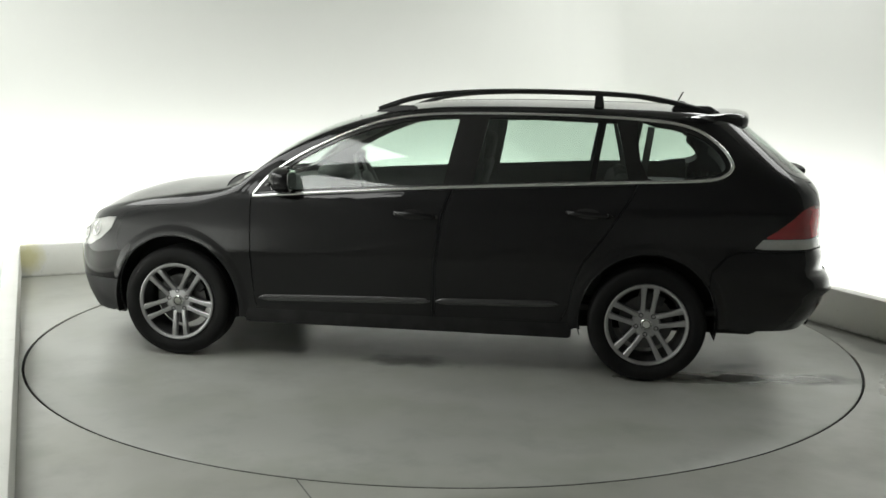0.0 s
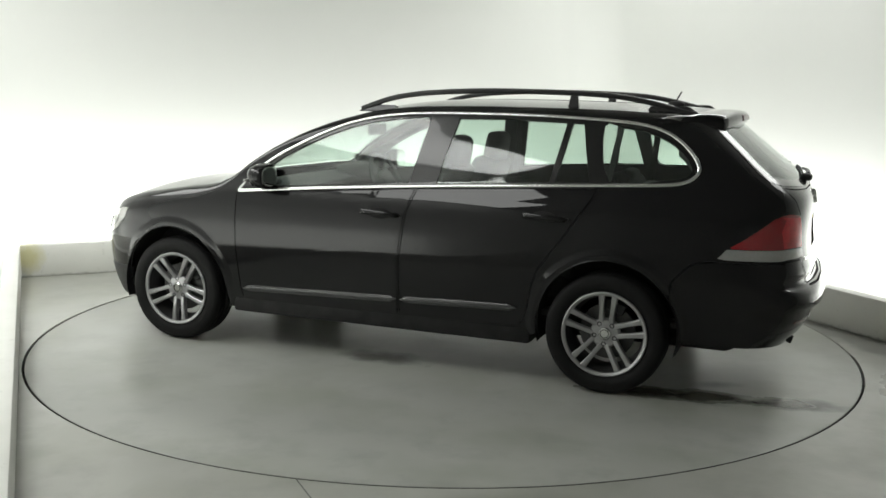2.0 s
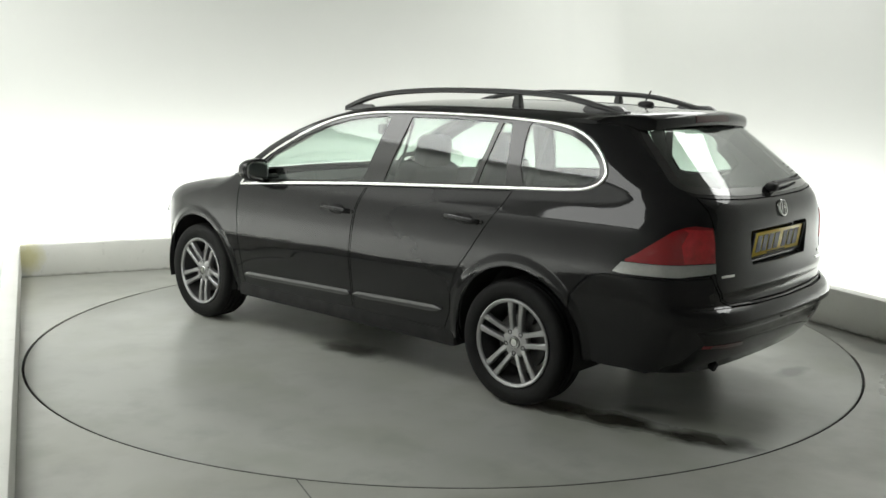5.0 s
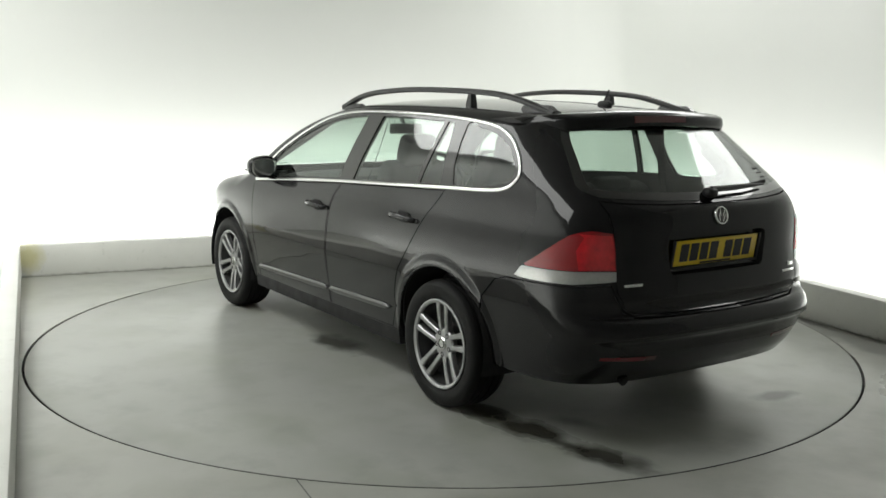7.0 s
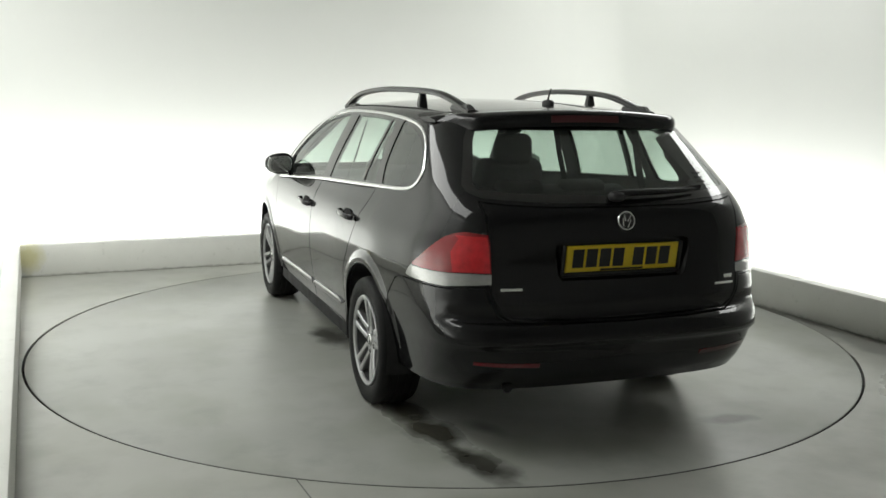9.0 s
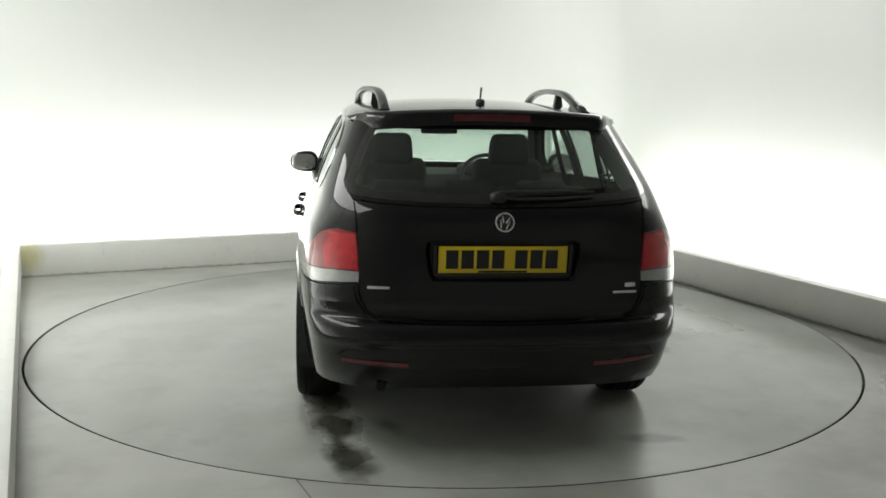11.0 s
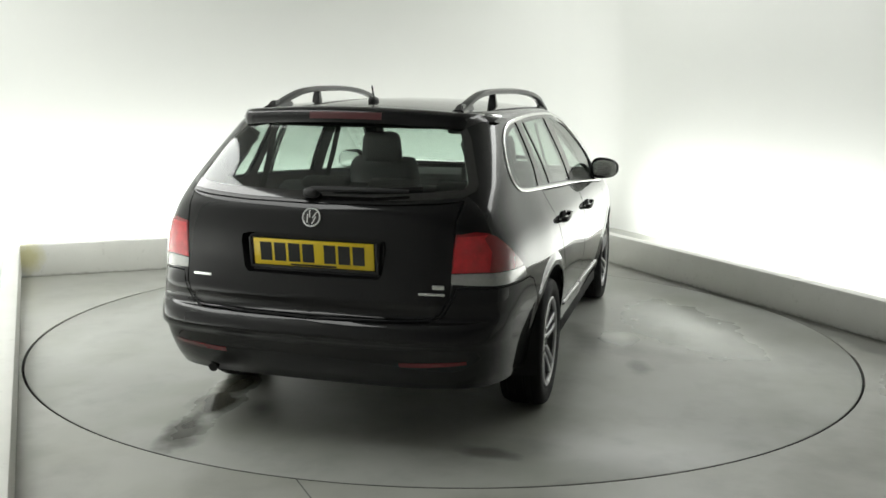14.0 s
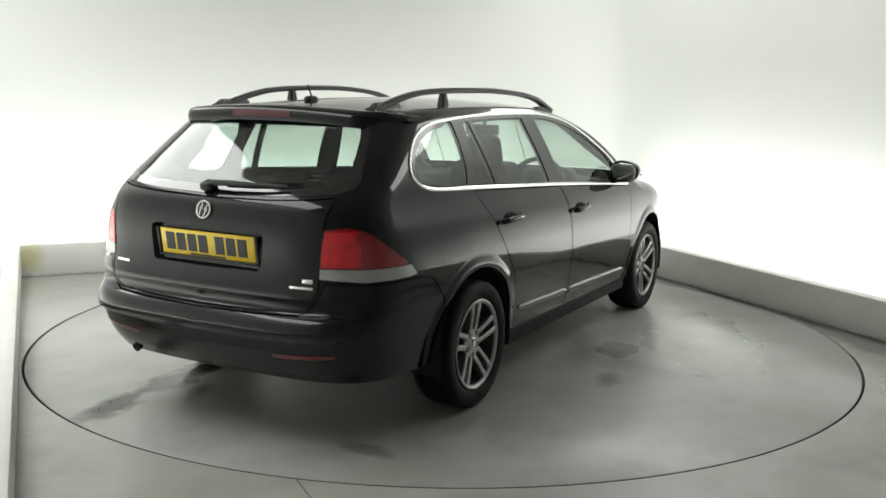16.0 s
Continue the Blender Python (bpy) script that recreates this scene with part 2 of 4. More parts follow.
def build_booth():
    n, r = 192, 2.4335
    bm = bmesh.new()
    inv = ROOM.inverted()
    inner, outer, deep = [], [], []
    x0, x1, y0, y1 = -U - GAP, U + GAP, -8.5, V + GAP
    for i in range(n):
        a = 2 * math.pi * i / n
        d = inv.to_3x3() @ Vector((math.cos(a), math.sin(a), 0))
        k = min([(x1 if d.x > 0 else x0) / d.x if abs(d.x) > 1e-9 else 1e9, (y1 if d.y > 0 else y0) / d.y if abs(d.y) > 1e-9 else 1e9])
        inner.append(bm.verts.new((r * math.cos(a), r * math.sin(a), 0)))
        deep.append(bm.verts.new((r * math.cos(a), r * math.sin(a), -0.05)))
        outer.append(bm.verts.new((k * math.cos(a), k * math.sin(a), 0)))
    for i in range(n):
        j = (i + 1) % n
        bm.faces.new((inner[i], outer[i], outer[j], inner[j]))
        bm.faces.new((inner[j], deep[j], deep[i], inner[i]))
        a, b = inv @ outer[i].co, inv @ outer[j].co
        if abs(a.x - b.x) > 1e-4 and abs(a.y - b.y) > 1e-4:      # fill the corner that the fan cuts off
            c = Vector((x1 if a.x + b.x > 0 else x0, y1 if a.y + b.y > 0 else y0, 0))
            bm.faces.new((outer[i], bm.verts.new(ROOM @ c), outer[j]))
    floor = bm_object("floor", bm, M_FLOOR, smooth=False)
    tagged(floor, "grey painted concrete floor round a turntable", "floor", kind="structure")
    bm = bmesh.new()
    bmesh.ops.create_circle(bm, cap_ends=True, radius=2.6, segments=64)
    bmesh.ops.translate(bm, verts=bm.verts, vec=(0, 0, -0.05))
    tagged(bm_object("turntable_pit", bm, M_GROOVE, smooth=False), "dark pit under the turntable", "pit", kind="structure")
    # a sawn joint that runs off the turntable
    bm = box_bm(-0.0025, 0.0025, 0, 0.9, 0.0005, 0.0015)
    bm.transform(Matrix.Translation((-0.56, -2.37, 0)) @ pose(0, 0, 0, 0, 0, 205))
    tagged(bm_object("floor_joint", bm, M_JOINT, smooth=False), "thin dark sawn joint in the floor", "joint", kind="structure")

    # added grey strip: the wall's grazing reflection on the far joint, put into colour
    bm = bmesh.new()
    arc = np.radians(np.linspace(-9.5, 156, 100))
    rows = [[bm.verts.new((rr * math.cos(a), rr * math.sin(a), z)) for a in arc] for rr, z in ((2.4240, -0.03), (2.4240, -0.0015), (2.4328, -0.0008), (2.4328, -0.03))]
    for a, b in zip(rows, rows[1:]):
        for k in range(len(arc) - 1):
            bm.faces.new((a[k], a[k + 1], b[k + 1], b[k]))
    tagged(bm_object("joint_filling", bm, M_JOINT_GLARE), "added grey strip in the turntable joint, in place of the wall's reflection", "joint", kind="structure")

    h, th = 0.252, 0.10
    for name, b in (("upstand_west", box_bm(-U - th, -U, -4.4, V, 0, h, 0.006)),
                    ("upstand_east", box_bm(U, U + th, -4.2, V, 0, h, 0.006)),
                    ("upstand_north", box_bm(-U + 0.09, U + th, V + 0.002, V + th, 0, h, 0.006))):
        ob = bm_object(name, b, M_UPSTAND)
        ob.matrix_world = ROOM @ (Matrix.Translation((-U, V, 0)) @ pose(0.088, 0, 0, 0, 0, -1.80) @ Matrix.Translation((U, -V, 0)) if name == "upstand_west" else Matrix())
        tagged(ob, "low off-white painted upstand, scuffed, darker along its bottom edge", "low wall", kind="structure")
    H, t, g = 3.6, 0.12, GAP
    # the cyclorama: walls with a rounded inner corner, one sheet with thickness
    rad = 0.55
    line = [(-U - g, -5.0), (-U - g, V + g - rad)]
    line += [(-U - g + rad - rad * math.cos(a), V + g - rad + rad * math.sin(a)) for a in np.linspace(0, math.pi / 2, 12)[1:]]
    line += [(U + g - rad + rad * math.sin(a), V + g - rad + rad * math.cos(a)) for a in np.linspace(0, math.pi / 2, 12)]
    line += [(U + g, -5.0)]
    bm = bmesh.new()
    lo = [bm.verts.new((x, y, 0)) for x, y in line]
    hi = [bm.verts.new((x, y, H)) for x, y in line]
    lo2 = [bm.verts.new((x * 1.04, y * 1.04, 0)) for x, y in line]
    hi2 = [bm.verts.new((x * 1.04, y * 1.04, H)) for x, y in line]
    for i in range(len(line) - 1):
        bm.faces.new((lo[i], lo[i + 1], hi[i + 1], hi[i]))
        bm.faces.new((lo2[i + 1], lo2[i], hi2[i], hi2[i + 1]))
        bm.faces.new((hi[i], hi[i + 1], hi2[i + 1], hi2[i]))
    wall = bm_object("wall_cyclorama", bm, M_WALL)
    wall.matrix_world = ROOM
    tagged(wall, "seamless matt white studio wall with rounded corners", "wall", kind="structure")
    for name, b in (("wall_south", box_bm(-U - g - t, U + g + t, -8.62, -8.5, 0, H)),
                    ("wall_west", box_bm(-U - g - t, -U - g, -8.5, -5.002, 0, H)),
                    ("wall_east", box_bm(U + g, U + g + t, -8.5, -5.002, 0, H))):
        ob = bm_object(name, b, M_DRAPE, smooth=False)
        ob.matrix_world = ROOM
        tagged(ob, "unlit pale wall behind the camera", "wall", kind="structure")
    ob = bm_object("ceiling", box_bm(-U - g - 0.2, U + g + 0.2, -5.0, V + g + 0.2, H + 0.002, H + 0.12), M_CEIL, smooth=False)
    ob.matrix_world = ROOM
    tagged(ob, "grey booth ceiling between the light rows", "ceiling", kind="structure")
    ob = bm_object("ceiling_south", box_bm(-U - g - 0.2, U + g + 0.2, -8.7, -5.002, H + 0.002, H + 0.12), M_CEIL, smooth=False)
    ob.matrix_world = ROOM
    tagged(ob, "grey ceiling behind the camera", "ceiling", kind="structure")


def build_turntable():
    bm = bmesh.new()
    n, r = 192, 2.4195
    prof = [(0.0, 0.0), (0.6, 0.0), (1.2, 0.0), (1.8, 0.0), (r - 0.006, 0.0), (r - 0.001, -0.002), (r, -0.006), (r, -0.04)]
    prev = None
    top = bm.verts.new((0, 0, 0))
    for rr, z in prof[1:]:
        ring = [bm.verts.new((rr * math.cos(2 * math.pi * i / n), rr * math.sin(2 * math.pi * i / n), z)) for i in range(n)]
        for i in range(n):
            j = (i + 1) % n
            bm.faces.new((top, ring[i], ring[j]) if prev is None else (prev[i], ring[i], ring[j], prev[j]))
        prev = ring
    base = tagged(new("turntable"), "round grey painted turntable with dark wet tyre stains", "turntable")
    part("deck", bm, M_TABLE, base)
    bm = bmesh.new()
    rings = [[bm.verts.new((rr * math.cos(2 * math.pi * i / n), rr * math.sin(2 * math.pi * i / n), z)) for i in range(n)] for rr, z in ((2.4198, -0.03), (2.4198, -0.0035), (2.4235, -0.0035), (2.4235, -0.03))]
    for a, b in zip(rings, rings[1:]):
        for i in range(n):
            bm.faces.new((a[i], a[(i + 1) % n], b[(i + 1) % n], b[i]))
    part("edge_band", bm, M_GROOVE, base, "dark steel band round the deck")
    return base


build_booth()
turntable = build_turntable()

# ---------------------------------------------------------------- the estate car: form of the shell
# x forwards, y to the car's left, z up, origin on the deck at mid-length
from mathutils.geometry import delaunay_2d_cdt

AXLES = ((1.387, 0.318), (-1.189, 0.318))
ARCH_R = 0.352

half_width = pchip([0.15, 0.24, 0.32, 0.42, 0.52, 0.62, 0.72, 0.82, 0.90, 0.96, 1.02, 1.10, 1.20, 1.30, 1.38, 1.46],
                   [0.778, 0.808, 0.827, 0.842, 0.857, 0.868, 0.868, 0.860, 0.843, 0.815, 0.788, 0.759, 0.716, 0.667, 0.628, 0.588])
plan = pchip([-2.25, -1.95, -1.6, -1.2, -0.6, 1.0, 1.39, 1.7, 1.95, 2.3], [0.893, 0.916, 0.949, 0.983, 1.0, 1.0, 0.992, 0.962, 0.925, 0.86])
top_line = pchip([-1.75, -1.5, -1.0, -0.5, -0.1, 0.15, 0.35, 0.55, 0.75, 0.92, 1.02, 1.10, 1.36, 1.72, 1.95, 2.1, 2.25],
                 [1.372, 1.393, 1.412, 1.416, 1.408, 1.384, 1.339, 1.271, 1.176, 1.066, 0.985, 0.950, 0.910, 0.848, 0.778, 0.708, 0.62])
edge_round = pchip([-1.75, -1.4, 0.1, 0.6, 1.0, 1.3, 1.7, 2.2], [0.045, 0.055, 0.055, 0.032, 0.036, 0.095, 0.10, 0.08])
crown = pchip([-1.75, -1.5, -0.8, 0.0, 0.3, 0.6, 0.9, 1.05, 1.15, 1.36, 1.72, 1.95, 2.1, 2.25], [0.014, 0.032, 0.038, 0.036, 0.036, 0.058, 0.082, 0.086, 0.055, 0.045, 0.062, 0.068, 0.05, 0.0])
rear_x = pchip([0.15, 0.27, 0.34, 0.42, 0.478, 0.496, 0.53, 0.57, 0.60, 0.65, 0.70, 0.75, 0.80, 0.89, 0.95, 1.0, 1.03, 1.06, 1.15, 1.25, 1.36, 1.45],
               [-1.985, -2.036, -2.093, -2.136, -2.157, -2.184, -2.177, -2.156, -2.140, -2.126, -2.112, -2.104, -2.100, -2.099, -2.095, -2.084, -2.065, -2.036, -1.925, -1.804, -1.670, -1.57])
shelf = pchip([0.15, 0.572, 0.590, 0.61, 0.66, 1.5], [0.0, 0.0, 0.022, 0.018, 0.0, 0.0])
front_x = pchip([0.15, 0.30, 0.45, 0.58, 0.66, 0.72, 1.5], [2.10, 2.19, 2.225, 2.215, 2.185, 2.13, 2.1])
bottom = pchip([0, 0.8, 1.3, 1.6, 2.0, 3.0, 3.5, 4.0], [0.285, 0.285, 0.285, 0.255, 0.238, 0.218, 0.205, 0.20])
LC, N_R, N_F, X_MID, X_FRONT = 0.55, 4.8, 2.6, -0.3, 1.55


def smooth01(t):
    t = np.clip(t, 0, 1)
    return t * t * (3 - 2 * t)


def side_y(x, z):
    y = half_width(z) * plan(x)
    r = edge_round(x)
    d = np.clip((top_line(x) - z) / r, 0, 1)
    y = y - r * (1 - np.sqrt(np.clip(1 - (1 - d) ** 2, 0, 1)))
    for ax, az in AXLES:
        rho = np.hypot(x - ax, z - az - 0.012)
        y = y + 0.009 * smooth01((ARCH_R + 0.062 - rho) / 0.045) * smooth01((z - 0.2) / 0.1)
    return y


def shell_xy(s, z):
    s, z = np.broadcast_arrays(np.asarray(s, float), np.asarray(z, float))
    psi = np.clip(np.abs(s), 0, 1) * math.pi / 2
    rho = (np.cos(psi) ** N_R + np.sin(psi) ** N_R) ** (1 / N_R)
    a, b = np.cos(psi) / rho, np.sin(psi) / rho
    xr = rear_x(z) + shelf(z) * (1 - smooth01((s - 0.50) / 0.16)) - 0.018 * (1 - smooth01(np.abs(s) / 0.56))
    x0 = xr + LC
    x = np.where(s <= 1, xr + LC * (1 - a), np.where(s <= 2, x0 + (X_MID - x0) * (s - 1), X_MID + (X_FRONT - X_MID) * (s - 2)))
    phi = np.clip(s - 3, 0, 1) * math.pi / 2
    rf = (np.cos(phi) ** N_F + np.sin(phi) ** N_F) ** (1 / N_F)
    x = np.where(s > 3, X_FRONT + (front_x(z) - X_FRONT) * np.sin(phi) / rf, x)
    k = np.where(s <= 1, b, np.where(s > 3, np.cos(phi) / rf, 1.0))
    return x, k * side_y(x, z) * np.sign(s + 1e-12)


S_TAB = np.linspace(0, 4, 801)
z_tab = np.full(801, 1.3)
for _ in range(40):
    z_tab = 0.5 * z_tab + 0.5 * top_line(shell_xy(S_TAB, z_tab)[0])


def z_top(s):
    return np.interp(np.abs(s), S_TAB, z_tab)


def shell(s, v):
    zb = bottom(np.abs(s))
    z = zb + v * (z_top(s) - zb)
    x, y = shell_xy(s, z)
    return np.stack([x, y, z], -1)


def shell_normal(s, v):
    e = 0.004
    n = np.cross(shell(s + e, v) - shell(s - e, v), shell(s, np.minimum(v + e, 1)) - shell(s, np.minimum(v + e, 1) - 2 * e))
    n /= np.linalg.norm(n, axis=-1, keepdims=True) + 1e-12
    p = shell(s, v)
    out = p - np.stack([np.clip(p[..., 0], -1.3, 1.3), 0 * p[..., 0], np.full_like(p[..., 0], 0.7)], -1)
    return n * np.where((n * out).sum(-1) < 0, -1, 1)[..., None]


def to_s(kind, a, z):
    """The place along the shell of a point given by x, by y (at the rear) or by the place itself."""
    a, z = np.asarray(a, float), np.asarray(z, float)
    if kind == "s":
        s = a.copy()
    else:
        lo, hi = np.zeros_like(a), np.full_like(a, 3.9999 if kind == "x" else 1.0)
        for _ in range(44):
            mid = (lo + hi) / 2
            x, y = shell_xy(mid, z)
            low = (x if kind == "x" else y) < a
            lo, hi = np.where(low, mid, lo), np.where(low, hi, mid)
        s = (lo + hi) / 2
    zb = bottom(np.abs(s))
    return s, (z - zb) / (z_top(s) - zb)


U_OF = ([-0.1, 0, 1, 2, 3, 4, 4.1], [-0.12, 0, 1.2, 2.4, 4.25, 5.4, 5.52])
V_LEN = 1.12


def flat(s, v):
    return np.stack([np.interp(s, *U_OF), np.asarray(v) * V_LEN], -1)


def dense(pts, step=0.03, closed=True):
    out, n = [], len(pts)
    for i in range(n if closed else n - 1):
        a, b = np.array(pts[i][1:], float), np.array(pts[(i + 1) % n][1:], float)
        ka, kb = pts[i][0], pts[(i + 1) % n][0]
        if ka != kb:
            out.append(pts[i])
            continue
        m = max(1, int(np.linalg.norm((b - a) * (0.8 if ka == "s" else 1)) / step))
        out += [(ka, *(a + (b - a) * j / m)) for j in range(m)]
    if not closed:
        out.append(pts[-1])
    return out


def rounded(pts, n=5, closed=True):
    """A soft curve through points (Catmull-Rom)."""
    p = [np.array(q, float) for q in pts]
    out, m = [], len(p)
    for i in range(m if closed else m - 1):
        a, b, c, d = (p[(i + k) % m] if closed else p[min(max(i + k, 0), m - 1)] for k in (-1, 0, 1, 2))
        for j in range(n):
            t = j / n
            out.append(tuple(0.5 * (2 * b + (c - a) * t + (2 * a - 5 * b + 4 * c - d) * t * t + (3 * b - a - 3 * c + d) * t ** 3)))
    if not closed:
        out.append(tuple(p[-1]))
    return out


def outline(pts):
    """Corner points (kind, place, height) as a closed loop on the flattened shell."""
    pts = dense(pts)
    res = []
    for k in ("x", "y", "s"):
        idx = [i for i, q in enumerate(pts) if q[0] == k]
        if idx:
            s, v = to_s(k, [pts[i][1] for i in idx], [pts[i][2] for i in idx])
            res += list(zip(idx, flat(s, v)))
    res.sort(key=lambda r: r[0])
    return np.array([r[1] for r in res])


def shrink(loop, d):
    """The loop moved inwards by d."""
    a, b = np.roll(loop, 1, 0), np.roll(loop, -1, 0)
    t = b - a
    t /= np.linalg.norm(t, axis=1)[:, None] + 1e-12
    area = (loop[:, 0] * b[:, 1] - b[:, 0] * loop[:, 1]).sum()
    n = np.stack([-t[:, 1], t[:, 0]], 1) * (1 if area > 0 else -1)
    return loop + n * d


def inside(loop, q):
    x, y = q[:, 0], q[:, 1]
    hit = np.zeros(len(q), bool)
    for (x0, y0), (x1, y1) in zip(loop, np.roll(loop, -1, 0)):
        c = (y0 > y) != (y1 > y)
        if y1 != y0:
            hit ^= c & (x < (x1 - x0) * (y - y0) / (y1 - y0) + x0)
    return hit


def X(*pts):
    return [("x", a, z) for a, z in pts]


def Y(*pts):
    return [("y", a, z) for a, z in pts]


def S(*pts):
    return [("s", a, z) for a, z in pts]


# the ring of windows on one side
DLO = ([(0.935, 0.915)] + rounded([(0.935, 0.918), (0.86, 1.015), (0.72, 1.118), (0.59, 1.190), (0.47, 1.248), (0.32, 1.307), (0.16, 1.345), (0.0, 1.365), (-0.15, 1.373), (-0.35, 1.376),
        (-0.6, 1.376), (-0.87, 1.371), (-1.15, 1.357), (-1.32, 1.338), (-1.44, 1.297), (-1.535, 1.225), (-1.585, 1.155), (-1.582, 1.11), (-1.53, 1.073),
        (-1.42, 1.056), (-1.15, 1.043), (-0.74, 1.022), (-0.14, 0.990), (0.47, 0.950), (0.92, 0.914)], 4, closed=False))
PANE_F = [(0.83, 0.945), (0.82, 1.01), (0.70, 1.105), (0.58, 1.172), (0.46, 1.228), (0.31, 1.285), (0.15, 1.322), (0.0, 1.342), (-0.15, 1.352), (-0.165, 1.345), (-0.10, 1.01), (-0.09, 1.005), (0.4, 0.974)]
PANE_R = [(-0.255, 1.012), (-0.325, 1.352), (-0.6, 1.355), (-0.915, 1.346), (-0.865, 1.05), (-0.855, 1.045)]
PANE_S = [(-0.895, 1.048), (-0.945, 1.345), (-1.0, 1.342), (-1.065, 1.056), (-1.06, 1.052)]
PANE_Q = rounded([(-1.165, 1.062), (-1.105, 1.336), (-1.2, 1.328), (-1.31, 1.312), (-1.42, 1.273), (-1.505, 1.215), (-1.552, 1.152), (-1.552, 1.118), (-1.51, 1.09), (-1.41, 1.076)], 3)


def arch(i, r, n=44):
    ax, az = AXLES[i]
    return [(ax + r * math.cos(2 * math.pi * k / n), max(az + 0.012 + r * math.sin(2 * math.pi * k / n), 0.05)) for k in range(n)]


FRONT_DOOR = X((0.948, 0.905), (0.95, 0.6), (0.94, 0.35), (0.92, 0.275), (-0.055, 0.285), (-0.065, 0.60), (-0.10, 0.85), (-0.145, 0.982))
REAR_DOOR = X((-0.153, 0.982), (-0.108, 0.85), (-0.073, 0.60), (-0.063, 0.285), (-0.74, 0.295), (-0.79, 0.40), (-0.80, 0.50), (-0.85, 0.62), (-0.94, 0.74), (-1.02, 0.86), (-1.09, 0.97), (-1.12, 1.032))
REAR_GLASS = S((-0.09, 1.345)) + Y((0.42, 1.345), (0.52, 1.335), (0.552, 1.29), (0.602, 1.18), (0.632, 1.115), (0.628, 1.088), (0.59, 1.068), (0.45, 1.058), (0.3, 1.050), (0.05, 1.046)) + S((-0.09, 1.046))
REAR_CLEAR = S((-0.09, 1.344)) + Y((0.40, 1.344), (0.49, 1.334), (0.522, 1.285), (0.568, 1.18), (0.594, 1.12), (0.586, 1.10), (0.45, 1.086), (0.05, 1.075)) + S((-0.09, 1.075))
TAILGATE = S((-0.03, 1.034)) + Y((0.3, 1.038), (0.5, 1.048), (0.60, 1.058), (0.592, 1.0), (0.588, 0.95), (0.585, 0.74), (0.578, 0.68), (0.545, 0.615), (0.50, 0.592), (0.3, 0.584)) + S((-0.03, 0.58))
LAMP_RED = Y((0.577, 0.778), (0.581, 0.87), (0.588, 0.930), (0.66, 0.940)) + X((-1.985, 0.934), (-1.95, 0.918), (-1.89, 0.870), (-1.82, 0.818), (-1.765, 0.784), (-1.77, 0.776), (-1.85, 0.776), (-1.99, 0.777))
LAMP_CLEAR = Y((0.577, 0.775), (0.578, 0.735)) + X((-1.99, 0.722), (-1.85, 0.722), (-1.75, 0.722), (-1.71, 0.728), (-1.75, 0.773), (-1.85, 0.773), (-1.99, 0.774))
LAMP_IN = Y((0.582, 0.781), (0.586, 0.87), (0.593, 0.922), (0.70, 0.926)) + X((-2.0, 0.912), (-1.985, 0.86), (-2.0, 0.781))
BUMPER = S((-0.03, 0.576)) + Y((0.3, 0.579), (0.50, 0.586), (0.55, 0.61), (0.585, 0.675), (0.60, 0.722)) + X((-1.99, 0.716), (-1.66, 0.712), (-1.585, 0.69), (-1.50, 0.60), (-1.45, 0.2)) + S((-0.03, 0.2))
REFLECTOR = Y((0.38, 0.393), (0.38, 0.412), (0.50, 0.418), (0.645, 0.424), (0.645, 0.410), (0.50, 0.398))
PLATE_HOLE = S((-0.03, 0.905)) + Y((0.28, 0.905), (0.31, 0.895), (0.315, 0.86), (0.30, 0.76), (0.285, 0.742)) + S((-0.03, 0.738))
HEADLAMP = X((1.74, 0.768), (1.80, 0.765), (1.93, 0.735), (2.06, 0.675), (2.10, 0.62), (2.06, 0.575), (1.96, 0.585), (1.86, 0.635), (1.78, 0.70))
NOSE_LOW = X((1.62, 0.20), (1.66, 0.40), (1.80, 0.405), (2.0, 0.395)) + S((4.03, 0.39), (4.03, 0.15)) + X((1.9, 0.15))


